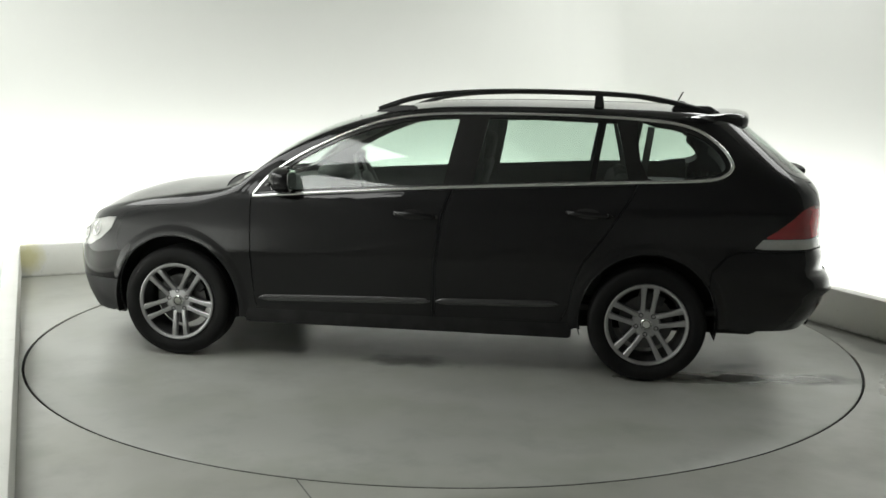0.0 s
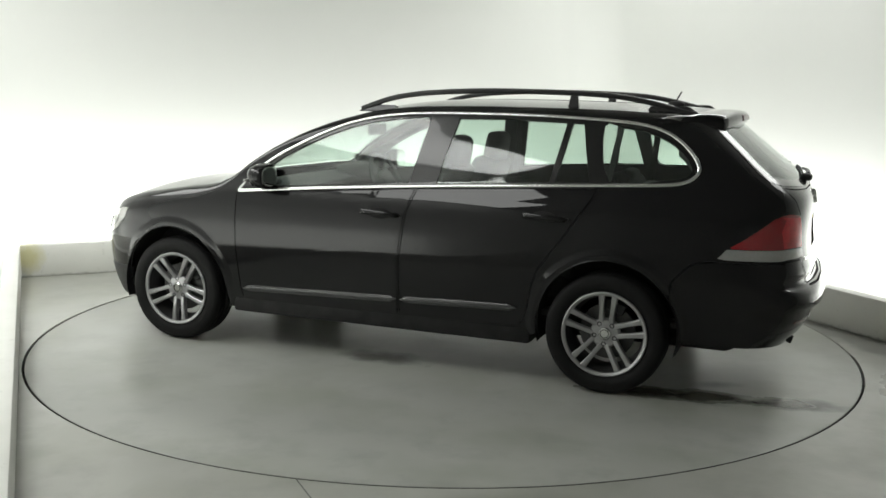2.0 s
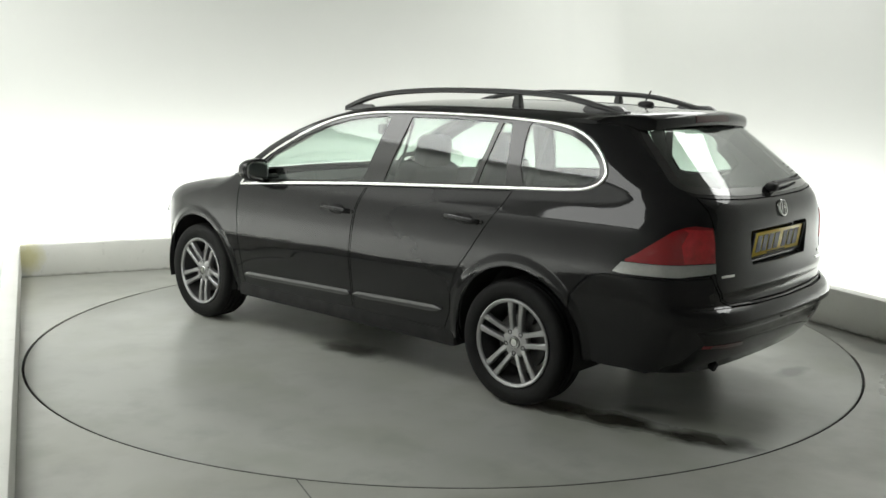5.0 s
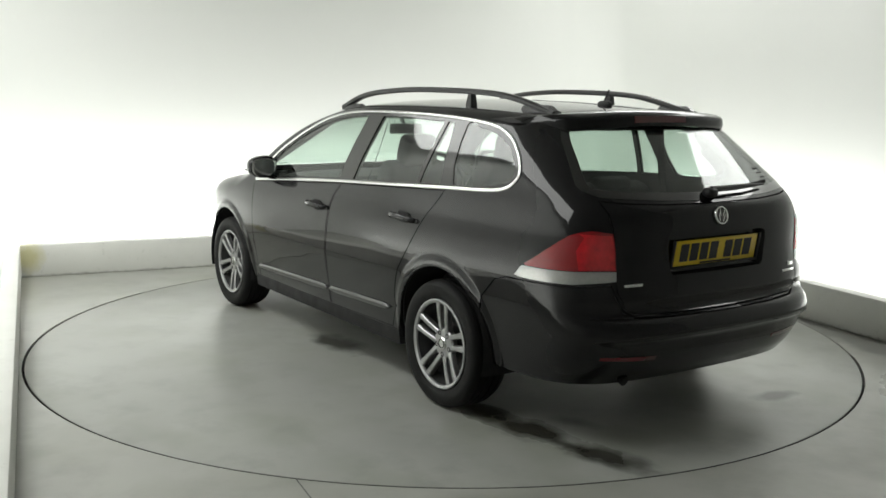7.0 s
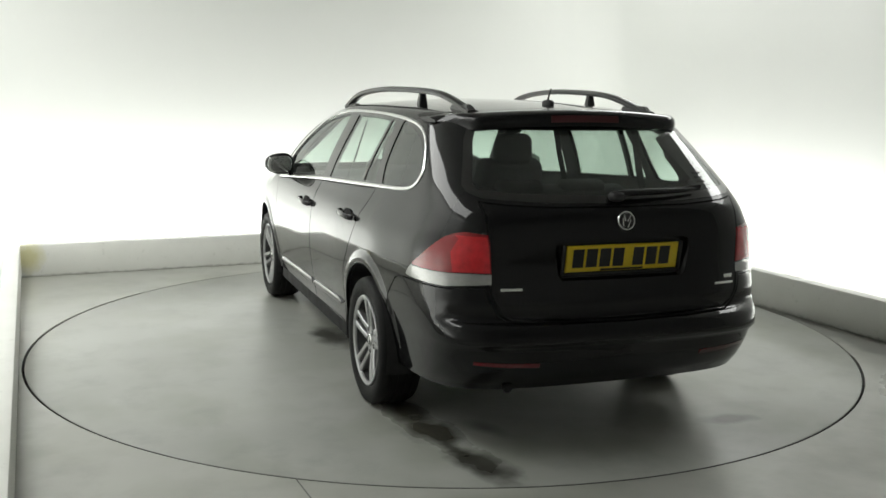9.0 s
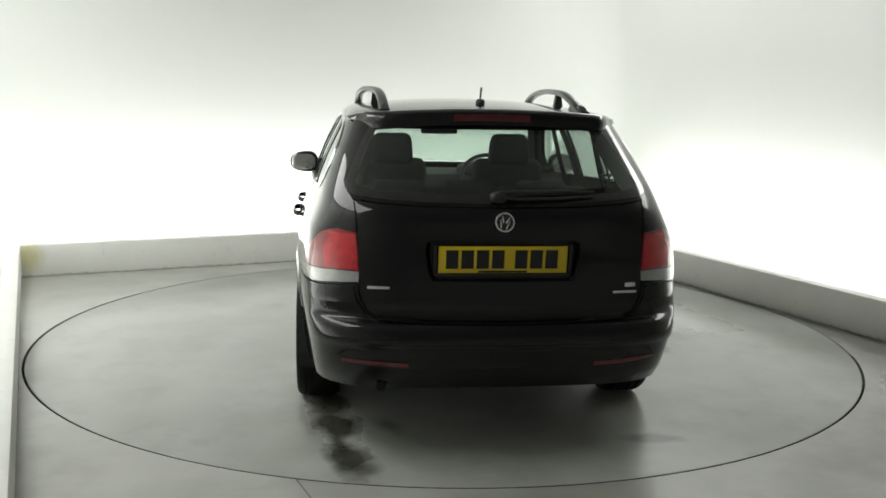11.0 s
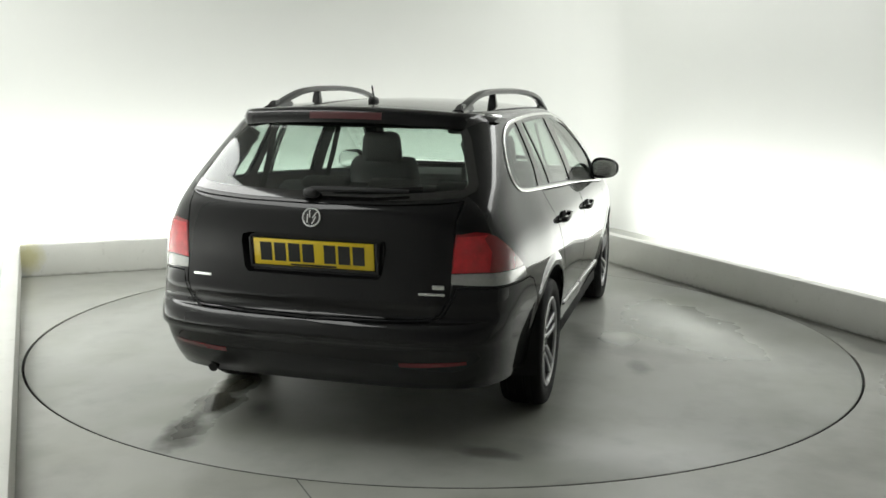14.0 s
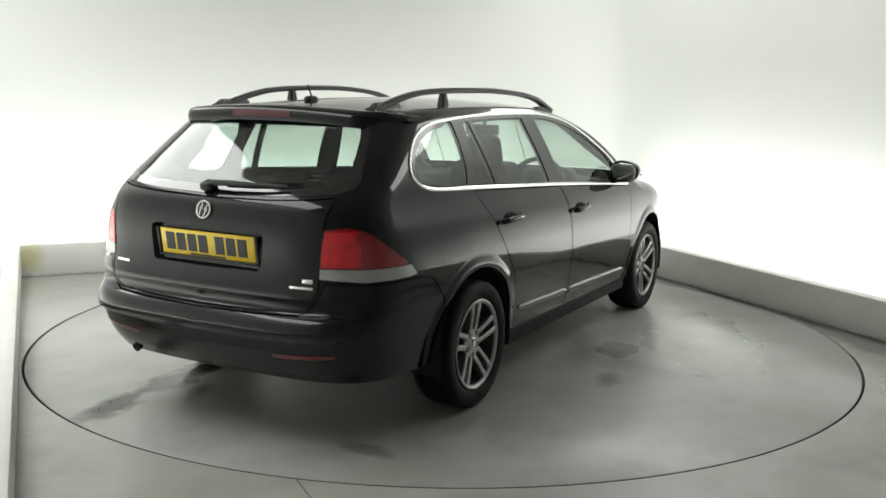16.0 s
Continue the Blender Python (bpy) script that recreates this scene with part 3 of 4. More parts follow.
def build_shell_regions():
    rows = sorted(set(np.round(np.concatenate([np.linspace(0, 1, 38), [0.955, 0.968, 0.979, 0.988, 0.995]]), 4)))
    cols = np.concatenate([np.linspace(0, 1, 40)[:-1], np.linspace(1, 2, 38)[:-1], np.linspace(2, 3, 54)[:-1], np.linspace(3, 4, 36)])
    gs, gv = np.meshgrid(cols, rows, indexing="ij")
    pts = flat(gs.ravel(), gv.ravel())
    gap = 0.0028
    plan_of = [("bumper", BUMPER, gap), ("tailgate", TAILGATE, gap), ("front_door", FRONT_DOOR, gap), ("rear_door", REAR_DOOR, gap), ("front_bumper", NOSE_LOW, 0.0),
               ("headlamp", HEADLAMP, 0.002), ("lamp_red", LAMP_RED, 0.0), ("lamp_in", LAMP_IN, 0.0), ("lamp_clear", LAMP_CLEAR, 0.0), ("reflector", REFLECTOR, 0.0),
               ("rear_glass", REAR_GLASS, 0.0), ("frame", X(*DLO), 0.0), ("pane_f", X(*PANE_F), 0.0), ("pane_r", X(*PANE_R), 0.0), ("pane_s", X(*PANE_S), 0.0), ("pane_q", X(*PANE_Q), 0.0),
               ("hole", PLATE_HOLE, 0.0), ("hole", X(*arch(0, ARCH_R)), 0.0), ("hole", X(*arch(1, ARCH_R)), 0.0)]
    loops = []
    for name, ol, g in plan_of:
        base = outline(ol)
        if name == "rear_glass":
            loops += [("frit", base), (name, outline(REAR_CLEAR))]
        elif g:
            loops += [("gap", base), (name, shrink(base, 2 * g))]
        else:
            loops.append((name, base))
    verts, edges = [Vector(p) for p in pts], []
    extra = [("", outline(X(*arch(i, ARCH_R + d, 72)))) for i in (0, 1) for d in (0.018, 0.034, 0.05, 0.064, 0.08)]
    for u in (0.0, 5.4):                        # the centre line, as a hard edge
        k = len(verts)
        verts += [Vector((u, t)) for t in np.linspace(-0.1, V_LEN + 0.1, 60)]
        edges += [(k + i, k + i + 1) for i in range(59)]
    for _, lp in loops + extra:
        k = len(verts)
        verts += [Vector(p) for p in lp]
        edges += [(k + i, k + (i + 1) % len(lp)) for i in range(len(lp))]
    out = delaunay_2d_cdt(verts, edges, [], 0, 1e-5)
    q = np.array([tuple(v) for v in out[0]])
    tri = np.array([f for f in out[2] if len(f) == 3])
    cen = q[tri].mean(1)
    keep = (cen[:, 0] > 0) & (cen[:, 0] < 5.4) & (cen[:, 1] > 0) & (cen[:, 1] < V_LEN)
    tri, cen = tri[keep], cen[keep]
    names = np.full(len(tri), "body", dtype=object)
    for name, lp in loops:
        names[inside(lp, cen)] = name
    s = np.interp(q[:, 0], U_OF[1], U_OF[0])
    v = np.clip(q[:, 1] / V_LEN, 0, 1)
    s = np.clip(s, 0, 4)
    return shell(s, v), shell_normal(s, v), tri, names


SHELL_P, SHELL_N, SHELL_T, SHELL_NAME = build_shell_regions()


def sheet_mesh(name, P, N, T, sides, off=0.0, rim=0.01, material=None, parent=None, label=""):
    """Triangles of a form as a mesh with the form's own normals and a turned-in edge. sides: +1 as it is, -1 mirrored."""
    V_, F_, NN = [], [], []
    used = np.unique(T)
    back = {k: i for i, k in enumerate(used)}
    tri = np.array([[back[a] for a in f] for f in T])
    p, n = P[used] + N[used] * off, N[used]
    flip = (np.cross(p[tri[:, 1]] - p[tri[:, 0]], p[tri[:, 2]] - p[tri[:, 0]]) * n[tri].mean(1)).sum(1) < 0
    tri[flip] = tri[flip][:, ::-1]
    area = np.linalg.norm(np.cross(p[tri[:, 1]] - p[tri[:, 0]], p[tri[:, 2]] - p[tri[:, 0]]), axis=1)
    tri = tri[area > 1e-9]
    seen = {}
    for f in tri:
        for a, b in ((f[0], f[1]), (f[1], f[2]), (f[2], f[0])):
            seen[(a, b)] = 1
    border = [(a, b) for a, b in seen if (b, a) not in seen]
    for sg in sides:
        m = np.array([1, sg, 1])
        k = len(V_)
        V_ += list(p * m)
        NN += list(n * m)
        F_ += [tuple(k + f) if sg > 0 else tuple(k + f[::-1]) for f in tri]
        if rim:
            for a, b in border:
                if sg and abs(p[a, 1]) < 1e-4 and abs(p[b, 1]) < 1e-4:
                    continue
                quad = [p[a], p[b], p[b] - n[b] * rim, p[a] - n[a] * rim]
                w = np.cross(quad[1] - quad[0], quad[3] - quad[0])
                w = -w / (np.linalg.norm(w) + 1e-12)
                k = len(V_)
                V_ += [c * m for c in quad]
                NN += [w * m] * 4
                F_.append((k + 3, k + 2, k + 1, k) if sg > 0 else (k, k + 1, k + 2, k + 3))
    me = bpy.data.meshes.new(name)
    me.from_pydata([tuple(map(float, c)) for c in V_], [], [tuple(map(int, f)) for f in F_])
    me.polygons.foreach_set("use_smooth", [True] * len(me.polygons))
    me.normals_split_custom_set_from_vertices([tuple(map(float, c)) for c in NN])
    me.materials.append(material)
    ob = new(name, me)
    ob.parent = parent
    return tagged(ob, label=label)


# the upper skin from roof to nose, between the shell's top edges
E_P = shell(S_TAB, np.ones_like(S_TAB))
e_x, e_y, e_z = E_P[:, 0], E_P[:, 1], E_P[:, 2]


def cap(x, eta):
    y = np.interp(x, e_x, e_y)
    return np.stack([x, eta * y, np.interp(x, e_x, e_z) + crown(x) * (1 - eta ** 2)], -1)


def cap_normal(x, eta):
    e = 0.02
    xa, xb = np.clip(x - e, e_x[0] + 0.01, e_x[-1] - 0.01), np.clip(x + e, e_x[0] + 0.02, e_x[-1] - 0.002)
    n = np.cross(cap(xb, eta) - cap(xa, eta), cap(x, np.minimum(eta + 0.02, 1)) - cap(x, np.maximum(eta - 0.02, -1)))
    n /= np.linalg.norm(n, axis=-1, keepdims=True) + 1e-12
    return n * np.where(n[..., 2] < 0, -1, 1)[..., None]


def build_cap_regions():
    xs = np.unique(np.round(e_x[::8], 4))
    xs = np.concatenate([xs, [e_x[-1]]])
    etas = np.linspace(-1, 1, 31)
    gx, ge = np.meshgrid(xs, etas, indexing="ij")
    pts = np.stack([gx.ravel(), ge.ravel() * 0.6], 1)
    et = np.linspace(-0.925, 0.925, 41)
    up = [(0.27 + 0.10 * (1 - h * h), h * 0.6) for h in et]
    low = [(1.165 - 0.16 * h * h, h * 0.6) for h in et[::-1]]
    e2 = np.linspace(-0.97, 0.97, 41)
    cowl = [(1.10 - 0.12 * h * h, h * 0.6) for h in e2] + [(1.25 - 0.14 * h * h, h * 0.6) for h in e2[::-1]]
    loops = [("cowl", np.array(cowl)), ("windscreen", np.array(up + low))]
    verts, edges = [Vector(p) for p in pts], []
    for _, lp in loops:
        k = len(verts)
        verts += [Vector(p) for p in lp]
        edges += [(k + i, k + (i + 1) % len(lp)) for i in range(len(lp))]
    out = delaunay_2d_cdt(verts, edges, [], 0, 1e-5)
    q = np.array([tuple(v) for v in out[0]])
    tri = np.array([f for f in out[2] if len(f) == 3])
    cen = q[tri].mean(1)
    names = np.full(len(tri), "roof", dtype=object)
    names[cen[:, 0] > 1.12] = "bonnet"
    for name, lp in loops:
        names[inside(lp, cen)] = name
    x, eta = q[:, 0], np.clip(q[:, 1] / 0.6, -1, 1)
    return cap(x, eta), cap_normal(x, eta), tri, names


CAP_P, CAP_N, CAP_T, CAP_NAME = build_cap_regions()


def on_side(x, z, off=0.0, side=1):
    """A place on the flank, and its outward normal."""
    s, v = to_s("x", [x], [z])
    p, n = shell(s, v)[0], shell_normal(s, v)[0]
    q = p + n * off
    return Vector((q[0], side * q[1], q[2])), Vector((n[0], side * n[1], n[2]))


def on_rear(y, z, off=0.0):
    s, v = to_s("y", [abs(y)], [z])
    p, n = shell(s, v)[0], shell_normal(s, v)[0]
    sg = 1 if y >= 0 else -1
    q = p + n * off
    return Vector((q[0], sg * q[1], q[2])), Vector((n[0], sg * n[1], n[2]))

# ---------------------------------------------------------------- the estate car: its parts
def pick(name):
    return SHELL_T[SHELL_NAME == name]


def sweep_on_flank(pts, half, high, side, closed=True, taper=False):
    """A slim moulding that follows the flank: half its width, its height above the skin."""
    bm = bmesh.new()
    P, Nn = zip(*[on_side(x, z, 0.0, side) for x, z in pts])
    n, rings = len(P), []
    for i in range(n):
        a, b = (P[i - 1], P[(i + 1) % n]) if closed else (P[max(i - 1, 0)], P[min(i + 1, n - 1)])
        t = (b - a).normalized()
        w = Nn[i].cross(t).normalized()
        k = 1.0
        if taper:
            u = i / (n - 1)
            k = max(0.15, min(1, u * 9, (1 - u) * 9) ** 0.6)
        rings.append([bm.verts.new(P[i] + w * (s * half * k) + Nn[i] * (h * high)) for s, h in
                      ((-1, -0.6), (-1, 0.45), (-0.6, 0.9), (0, 1.0), (0.6, 0.9), (1, 0.45), (1, -0.6))])
    for i in range(n if closed else n - 1):
        r, q = rings[i], rings[(i + 1) % n]
        for j in range(7):
            bm.faces.new((r[j], r[(j + 1) % 7], q[(j + 1) % 7], q[j]))
    if not closed:
        bm.faces.new(rings[0])
        bm.faces.new(rings[-1][::-1])
    return bm


def build_wheel():
    """One wheel, its axle along y and its face towards +y; the hub is at the origin."""
    tyre_prof = [(0.222, 0.080), (0.236, 0.094), (0.258, 0.101), (0.285, 0.102), (0.302, 0.096), (0.311, 0.083), (0.3155, 0.068)]
    for y in (0.055, 0.02, -0.02, -0.055):
        tyre_prof += [(0.3165, y + 0.006), (0.309, y + 0.004), (0.309, y - 0.004), (0.3165, y - 0.006)]
    tyre_prof += [(0.3155, -0.068), (0.302, -0.096), (0.258, -0.101), (0.222, -0.08)]
    wheel = part("wheel", lathe_bm([(0.226, 0.084), (0.222, 0.092), (0.214, 0.093), (0.206, 0.086), (0.202, 0.06), (0.186, 0.03), (0.182, -0.05), (0.205, -0.085), (0.222, -0.088), (0.226, -0.08)]), M_ALLOY_SHADED)
    part("rim_lip", lathe_bm([(0.2235, 0.083), (0.2225, 0.0945), (0.217, 0.0965), (0.205, 0.091), (0.2025, 0.082), (0.206, 0.078)], closed=True), M_ALLOY, wheel, "silver alloy rim edge")
    part("tyre", lathe_bm(tyre_prof, 72), M_RUBBER, wheel, "black rubber tyre")
    part("brake_disc", lathe_bm([(0.0, 0.01), (0.10, 0.012), (0.145, 0.01), (0.146, -0.012), (0.0, -0.012)], 48), M_STEEL, wheel)
    bm = box_bm(-0.075, -0.02, -0.03, 0.03, -0.07, 0.07, 0.01)
    bm.transform(Matrix.Translation((-0.095, 0.012, 0.03)))
    part("brake_caliper", bm, M_PLAST, wheel)
    # five pairs of spokes
    for k in range(5):
        a0 = math.pi / 2 + 2 * math.pi * k / 5
        for sg in (-1, 1):
            bm = bmesh.new()
            rings = []
            for u in np.linspace(0, 1, 7):
                r = 0.050 + u * 0.160
                off = sg * (0.0245 + 0.0105 * u)
                y = 0.079 - 0.014 * (1 - u) ** 2 + 0.010 * u
                hw = 0.0150 - 0.0035 * math.sin(u * math.pi) + 0.003 * u * u
                rad, tan = Vector((math.cos(a0), 0, math.sin(a0))), Vector((-math.sin(a0), 0, math.cos(a0)))
                c = rad * r + tan * off
                rings.append([bm.verts.new(c + tan * w + Vector((0, y + h, 0))) for w, h in
                              ((-hw, -0.03), (-hw, -0.004), (-hw * 0.65, 0.001), (hw * 0.65, 0.001), (hw, -0.004), (hw, -0.03))])
            for i in range(6):
                for j in range(6):
                    bm.faces.new((rings[i][j], rings[i][(j + 1) % 6], rings[i + 1][(j + 1) % 6], rings[i + 1][j]))
            bm.faces.new(rings[0])
            bm.faces.new(rings[-1][::-1])
            part("spoke", bm, M_ALLOY, wheel)
    part("hub", lathe_bm([(0.078, 0.035), (0.078, 0.058), (0.070, 0.066), (0.034, 0.069), (0.033, 0.06), (0.0, 0.06)], 48), M_ALLOY, wheel)
    part("hub_cap", lathe_bm([(0.031, 0.06), (0.031, 0.072), (0.027, 0.076), (0.0, 0.077)], 32), M_CHROME, wheel, "round bright hub cap with a dark ring")
    part("badge_ring", lathe_bm([(0.024, 0.0765), (0.0235, 0.0782), (0.020, 0.0782), (0.0195, 0.0765)], 24), M_PIANO, wheel)
    for k in range(5):
        a = math.pi / 2 + math.pi / 5 + 2 * math.pi * k / 5
        bm = lathe_bm([(0.0125, 0.060), (0.0125, 0.0685), (0.0085, 0.0690), (0.0080, 0.062), (0.0, 0.0615)], 14)
        bm.transform(Matrix.Translation((0.056 * math.cos(a), 0, 0.056 * math.sin(a))))
        part("wheel_bolt", bm, M_UNDER, wheel)
    for ob in [wheel] + list(wheel.children):       # 0.307 m from hub to tread
        ob.data.transform(Matrix.Diagonal((0.97, 1.0, 0.97, 1.0)))
    return wheel


def arch_liner(i, side):
    ax, az = AXLES[i]
    bm = bmesh.new()
    n, rows = 30, []
    for r, y in ((ARCH_R + 0.004, 0.845), (ARCH_R + 0.012, 0.80), (ARCH_R + 0.012, 0.60), (0.02, 0.60)):
        rows.append([bm.verts.new((ax + r * math.cos(a), side * y, az + 0.012 + r * math.sin(a))) for a in np.linspace(-0.28, math.pi + 0.28, n)])
    for a, b in zip(rows, rows[1:]):
        for k in range(n - 1):
            bm.faces.new((a[k], a[k + 1], b[k + 1], b[k]))
    return bm


def ellipsoid_bm(rx, ry, rz, power=2.6, n=20, m=14):
    bm = bmesh.new()
    sp = lambda c: math.copysign(abs(c) ** (2 / power), c)
    rows = []
    for i in range(m + 1):
        t = math.pi * i / m - math.pi / 2
        rows.append([bm.verts.new((rx * sp(math.cos(t)) * sp(math.cos(p)), ry * sp(math.cos(t)) * sp(math.sin(p)), rz * sp(math.sin(t)))) for p in np.linspace(0, 2 * math.pi, n, endpoint=False)])
    for a, b in zip(rows, rows[1:]):
        for k in range(n):
            bm.faces.new((a[k], a[(k + 1) % n], b[(k + 1) % n], b[k]))
    bmesh.ops.remove_doubles(bm, verts=bm.verts, dist=1e-5)
    return bm


def build_seat(car, x, y):
    """A front seat: cushion, tapered backrest that leans back, headrest on two posts."""
    bm = box_bm(-0.26, 0.26, -0.25, 0.25, 0.0, 0.16, 0.05, segs=3)
    bm.transform(Matrix.Translation((x, y, 0.42)))
    seat = part("front_seat", bm, M_CLOTH, car, "charcoal cloth front seat")
    bm = box_bm(-0.07, 0.07, -0.25, 0.25, 0.0, 0.62, 0.045, segs=3)
    for v in bm.verts:
        k = v.co.z / 0.62
        v.co.y *= 1 - 0.22 * k * k
        v.co.x -= 0.02 * math.cos(v.co.y * 7)
    bm.transform(Matrix.Translation((x - 0.22, y, 0.50)) @ pose(0, 0, 0, 0, -17, 0))
    part("seat_back", bm, M_CLOTH, seat)
    bm = box_bm(-0.055, 0.055, -0.125, 0.125, 0.0, 0.185, 0.045, segs=3)
    for v in bm.verts:
        v.co.y *= 1 - 0.12 * (v.co.z / 0.185)
    bm.transform(Matrix.Translation((x - 0.412, y, 1.064)) @ pose(0, 0, 0, 0, -10, 0))
    part("headrest", bm, M_CLOTH, seat)
    for d in (-0.06, 0.06):
        bm = tube_bm([(x - 0.405, y + d, 1.04), (x - 0.415, y + d, 1.12)], ring_section(0.006, 0.006, 8))
        part("headrest_post", bm, M_CHROME, seat)


def build_mirror(car, side):
    m = part("mirror", ellipsoid_bm(0.080, 0.092, 0.068), M_PAINT, car, "black door mirror with chrome-bright glass")
    for v in m.data.vertices:
        if v.co.x < -0.035:
            v.co.x = -0.035 + (v.co.x + 0.035) * 0.12
        v.co.z *= 1 - 0.18 * (side * v.co.y / 0.104)
        v.co.x += -0.12 * abs(v.co.y) * (1 if side * v.co.y > 0 else 0.3)
    m.location = (0.748, side * 0.886, 1.008)
    bm = ellipsoid_bm(0.004, 0.078, 0.054, 3.0)
    ob = part("mirror_glass", bm, M_CHROME, m)
    ob.location = (-0.047, side * 0.002, 0)
    bm = tube_bm([(0.81, side * 0.71, 0.965), (0.81, side * 0.75, 0.962), (0.80, side * 0.84, 0.968)], ring_section(0.03, 0.016))
    bm.transform(Matrix.Translation((-0.80, -side * 0.886, -1.008)))
    part("mirror_foot", bm, M_PLAST, m)
    bm = ellipsoid_bm(0.012, 0.055, 0.009)
    ob = part("indicator_lens", bm, M_CLEAR, m, "clear strip of the mirror indicator")
    ob.location = (0.068, side * 0.03, -0.022)
    tri = [(0.915, 0.935), (0.84, 1.03), (0.775, 1.06), (0.775, 0.95)]
    bm = bmesh.new()
    bm.faces.new([bm.verts.new(on_side(x, z, 0.004, side)[0]) for x, z in tri])
    r = bmesh.ops.extrude_face_region(bm, geom=bm.faces[:])
    bmesh.ops.translate(bm, verts=[v for v in r["geom"] if isinstance(v, bmesh.types.BMVert)], vec=(0, -side * 0.02, 0))
    part("mirror_triangle", bm, M_PLAST, car)


def build_handle(car, x, z, side):
    p, n = on_side(x, z, 0.0, side)
    tilt = 3.0
    base = Matrix.Translation(p) @ pose(0, 0, 0, 0, -tilt, 0)
    bm = ellipsoid_bm(0.062, 0.006, 0.030, 2.4)
    bm.transform(base @ Matrix.Translation((0.0, side * 0.001, 0)))
    h = part("door_handle", bm, M_UNDER, car, "black body-coloured pull handle in its dark recess")
    path = [(-0.108, 0.006, 0.0), (-0.10, 0.022, 0.001), (-0.085, 0.032, 0.003), (-0.03, 0.037, 0.004), (0.03, 0.037, 0.004), (0.085, 0.030, 0.002), (0.102, 0.018, 0.0), (0.108, 0.004, 0.0)]
    bm = tube_bm([(a, side * b, c) for a, b, c in path], ring_section(0.008, 0.0135))
    bm.transform(base)
    part("grip", bm, M_PAINT, h)
    bm = lathe_bm([(0.009, -0.002), (0.009, 0.003), (0.007, 0.004), (0.0, 0.004)], 16)
    bm.transform(base @ Matrix.Translation((-0.122, side * 0.002, 0.0)) @ (Matrix() if side > 0 else Matrix.Scale(-1, 4, (0, 1, 0))))
    part("lock", bm, M_PIANO, h)


def build_rail(car, side):
    line = [(0.300, 1.388), (0.235, 1.412), (0.15, 1.440), (0.05, 1.462), (-0.12, 1.482), (-0.40, 1.496), (-0.70, 1.496), (-0.95, 1.490), (-1.13, 1.478), (-1.27, 1.455), (-1.38, 1.430), (-1.46, 1.410), (-1.53, 1.397)]
    pts = [(x, side * (0.532 - 0.080 * smooth01((0.3 - x) / 1.8)), z) for x, z in rounded(line, 4, closed=False)]

    def sec(u):
        w = 0.023 + 0.006 * (abs(2 * u - 1) ** 6)
        return [(w * math.copysign(abs(math.cos(a)) ** 0.7, math.cos(a)), 0.0145 * math.copysign(abs(math.sin(a)) ** 0.8, math.sin(a))) for a in np.linspace(0, 2 * math.pi, 12, endpoint=False)]
    rail = part("roof_rail", tube_bm(pts, sec), M_RAIL, car, "satin black arched roof rail")
    for x0, x1, x2, x3, zt in ((-0.935, -0.865, -0.92, -0.885, 1.487), (-1.58, -1.26, -1.49, -1.30, 1.435), (0.06, 0.32, 0.10, 0.27, 1.410)):
        y = side * (0.532 - 0.080 * smooth01((0.3 - (x0 + x1) / 2) / 1.8))
        bm = bmesh.new()
        zr = 1.372
        lo = [bm.verts.new((x, y + d, zr)) for x, d in ((x0, -0.028), (x1, -0.028), (x1, 0.028), (x0, 0.028))]
        hi = [bm.verts.new((x, y + d, zt)) for x, d in ((x2, -0.013), (x3, -0.013), (x3, 0.013), (x2, 0.013))]
        bm.faces.new(lo)
        bm.faces.new(hi)
        for k in range(4):
            bm.faces.new((lo[k], lo[(k + 1) % 4], hi[(k + 1) % 4], hi[k]))
        bmesh.ops.bevel(bm, geom=bm.edges[:], offset=0.006, segments=2, affect="EDGES")
        part("rail_foot", bm, M_RAIL, rail)


def build_spoiler(car):
    bm = bmesh.new()
    rows = []
    prof = [(0.22, 0.0045, 1), (0.12, 0.012, 1), (0.05, 0.010, 1), (0.012, 0.001, 1), (0.0, -0.010, 1), (-0.005, -0.034, 0.9), (0.0, -0.058, 0.8), (0.03, -0.066, 0.8), (0.09, -0.062, 1)]
    for e in np.linspace(-1, 1, 41):
        ae = abs(e)
        fade = 1 - smooth01((ae - 0.82) / 0.18) * 0.85
        y = e * 0.620
        tip = -1.733 + 0.085 * ae ** 2.2 + 0.17 * smooth01((ae - 0.80) / 0.2)
        zc = 1.412 - 0.032 * ae ** 2 - 0.012 * smooth01((ae - 0.86) / 0.14)
        rows.append([bm.verts.new((tip + dx, y * (1 - 0.02 * (dx < 0.03)), zc + dz * (fade if dz < -0.01 else 1) - 0.004)) for dx, dz, _ in prof])
    for a, b in zip(rows, rows[1:]):
        for k in range(len(prof)):
            j = (k + 1) % len(prof)
            bm.faces.new((a[k], a[j], b[j], b[k]))
    bm.faces.new(rows[0])
    bm.faces.new(rows[-1][::-1])
    sp = part("roof_spoiler", bm, M_PAINT, car, "gloss black roof spoiler over the rear window")
    bm = bmesh.new()
    rows = []
    for e in np.linspace(-1, 1, 17):
        y = e * 0.165
        ae = abs(y / 0.565)
        tip, zc = -1.733 + 0.085 * ae ** 2.2, 1.408 - 0.028 * ae ** 2
        rows.append([bm.verts.new((tip + dx, y, zc + dz)) for dx, dz in ((0.02, -0.012), (-0.004, -0.012), (-0.009, -0.026), (-0.010, -0.042), (0.02, -0.042))])
    for a, b in zip(rows, rows[1:]):
        for k in range(5):
            bm.faces.new((a[k], a[(k + 1) % 5], b[(k + 1) % 5], b[k]))
    bm.faces.new(rows[0])
    bm.faces.new(rows[-1][::-1])
    part("brake_light", bm, M_BRAKE, sp, "unlit dark red high brake light")


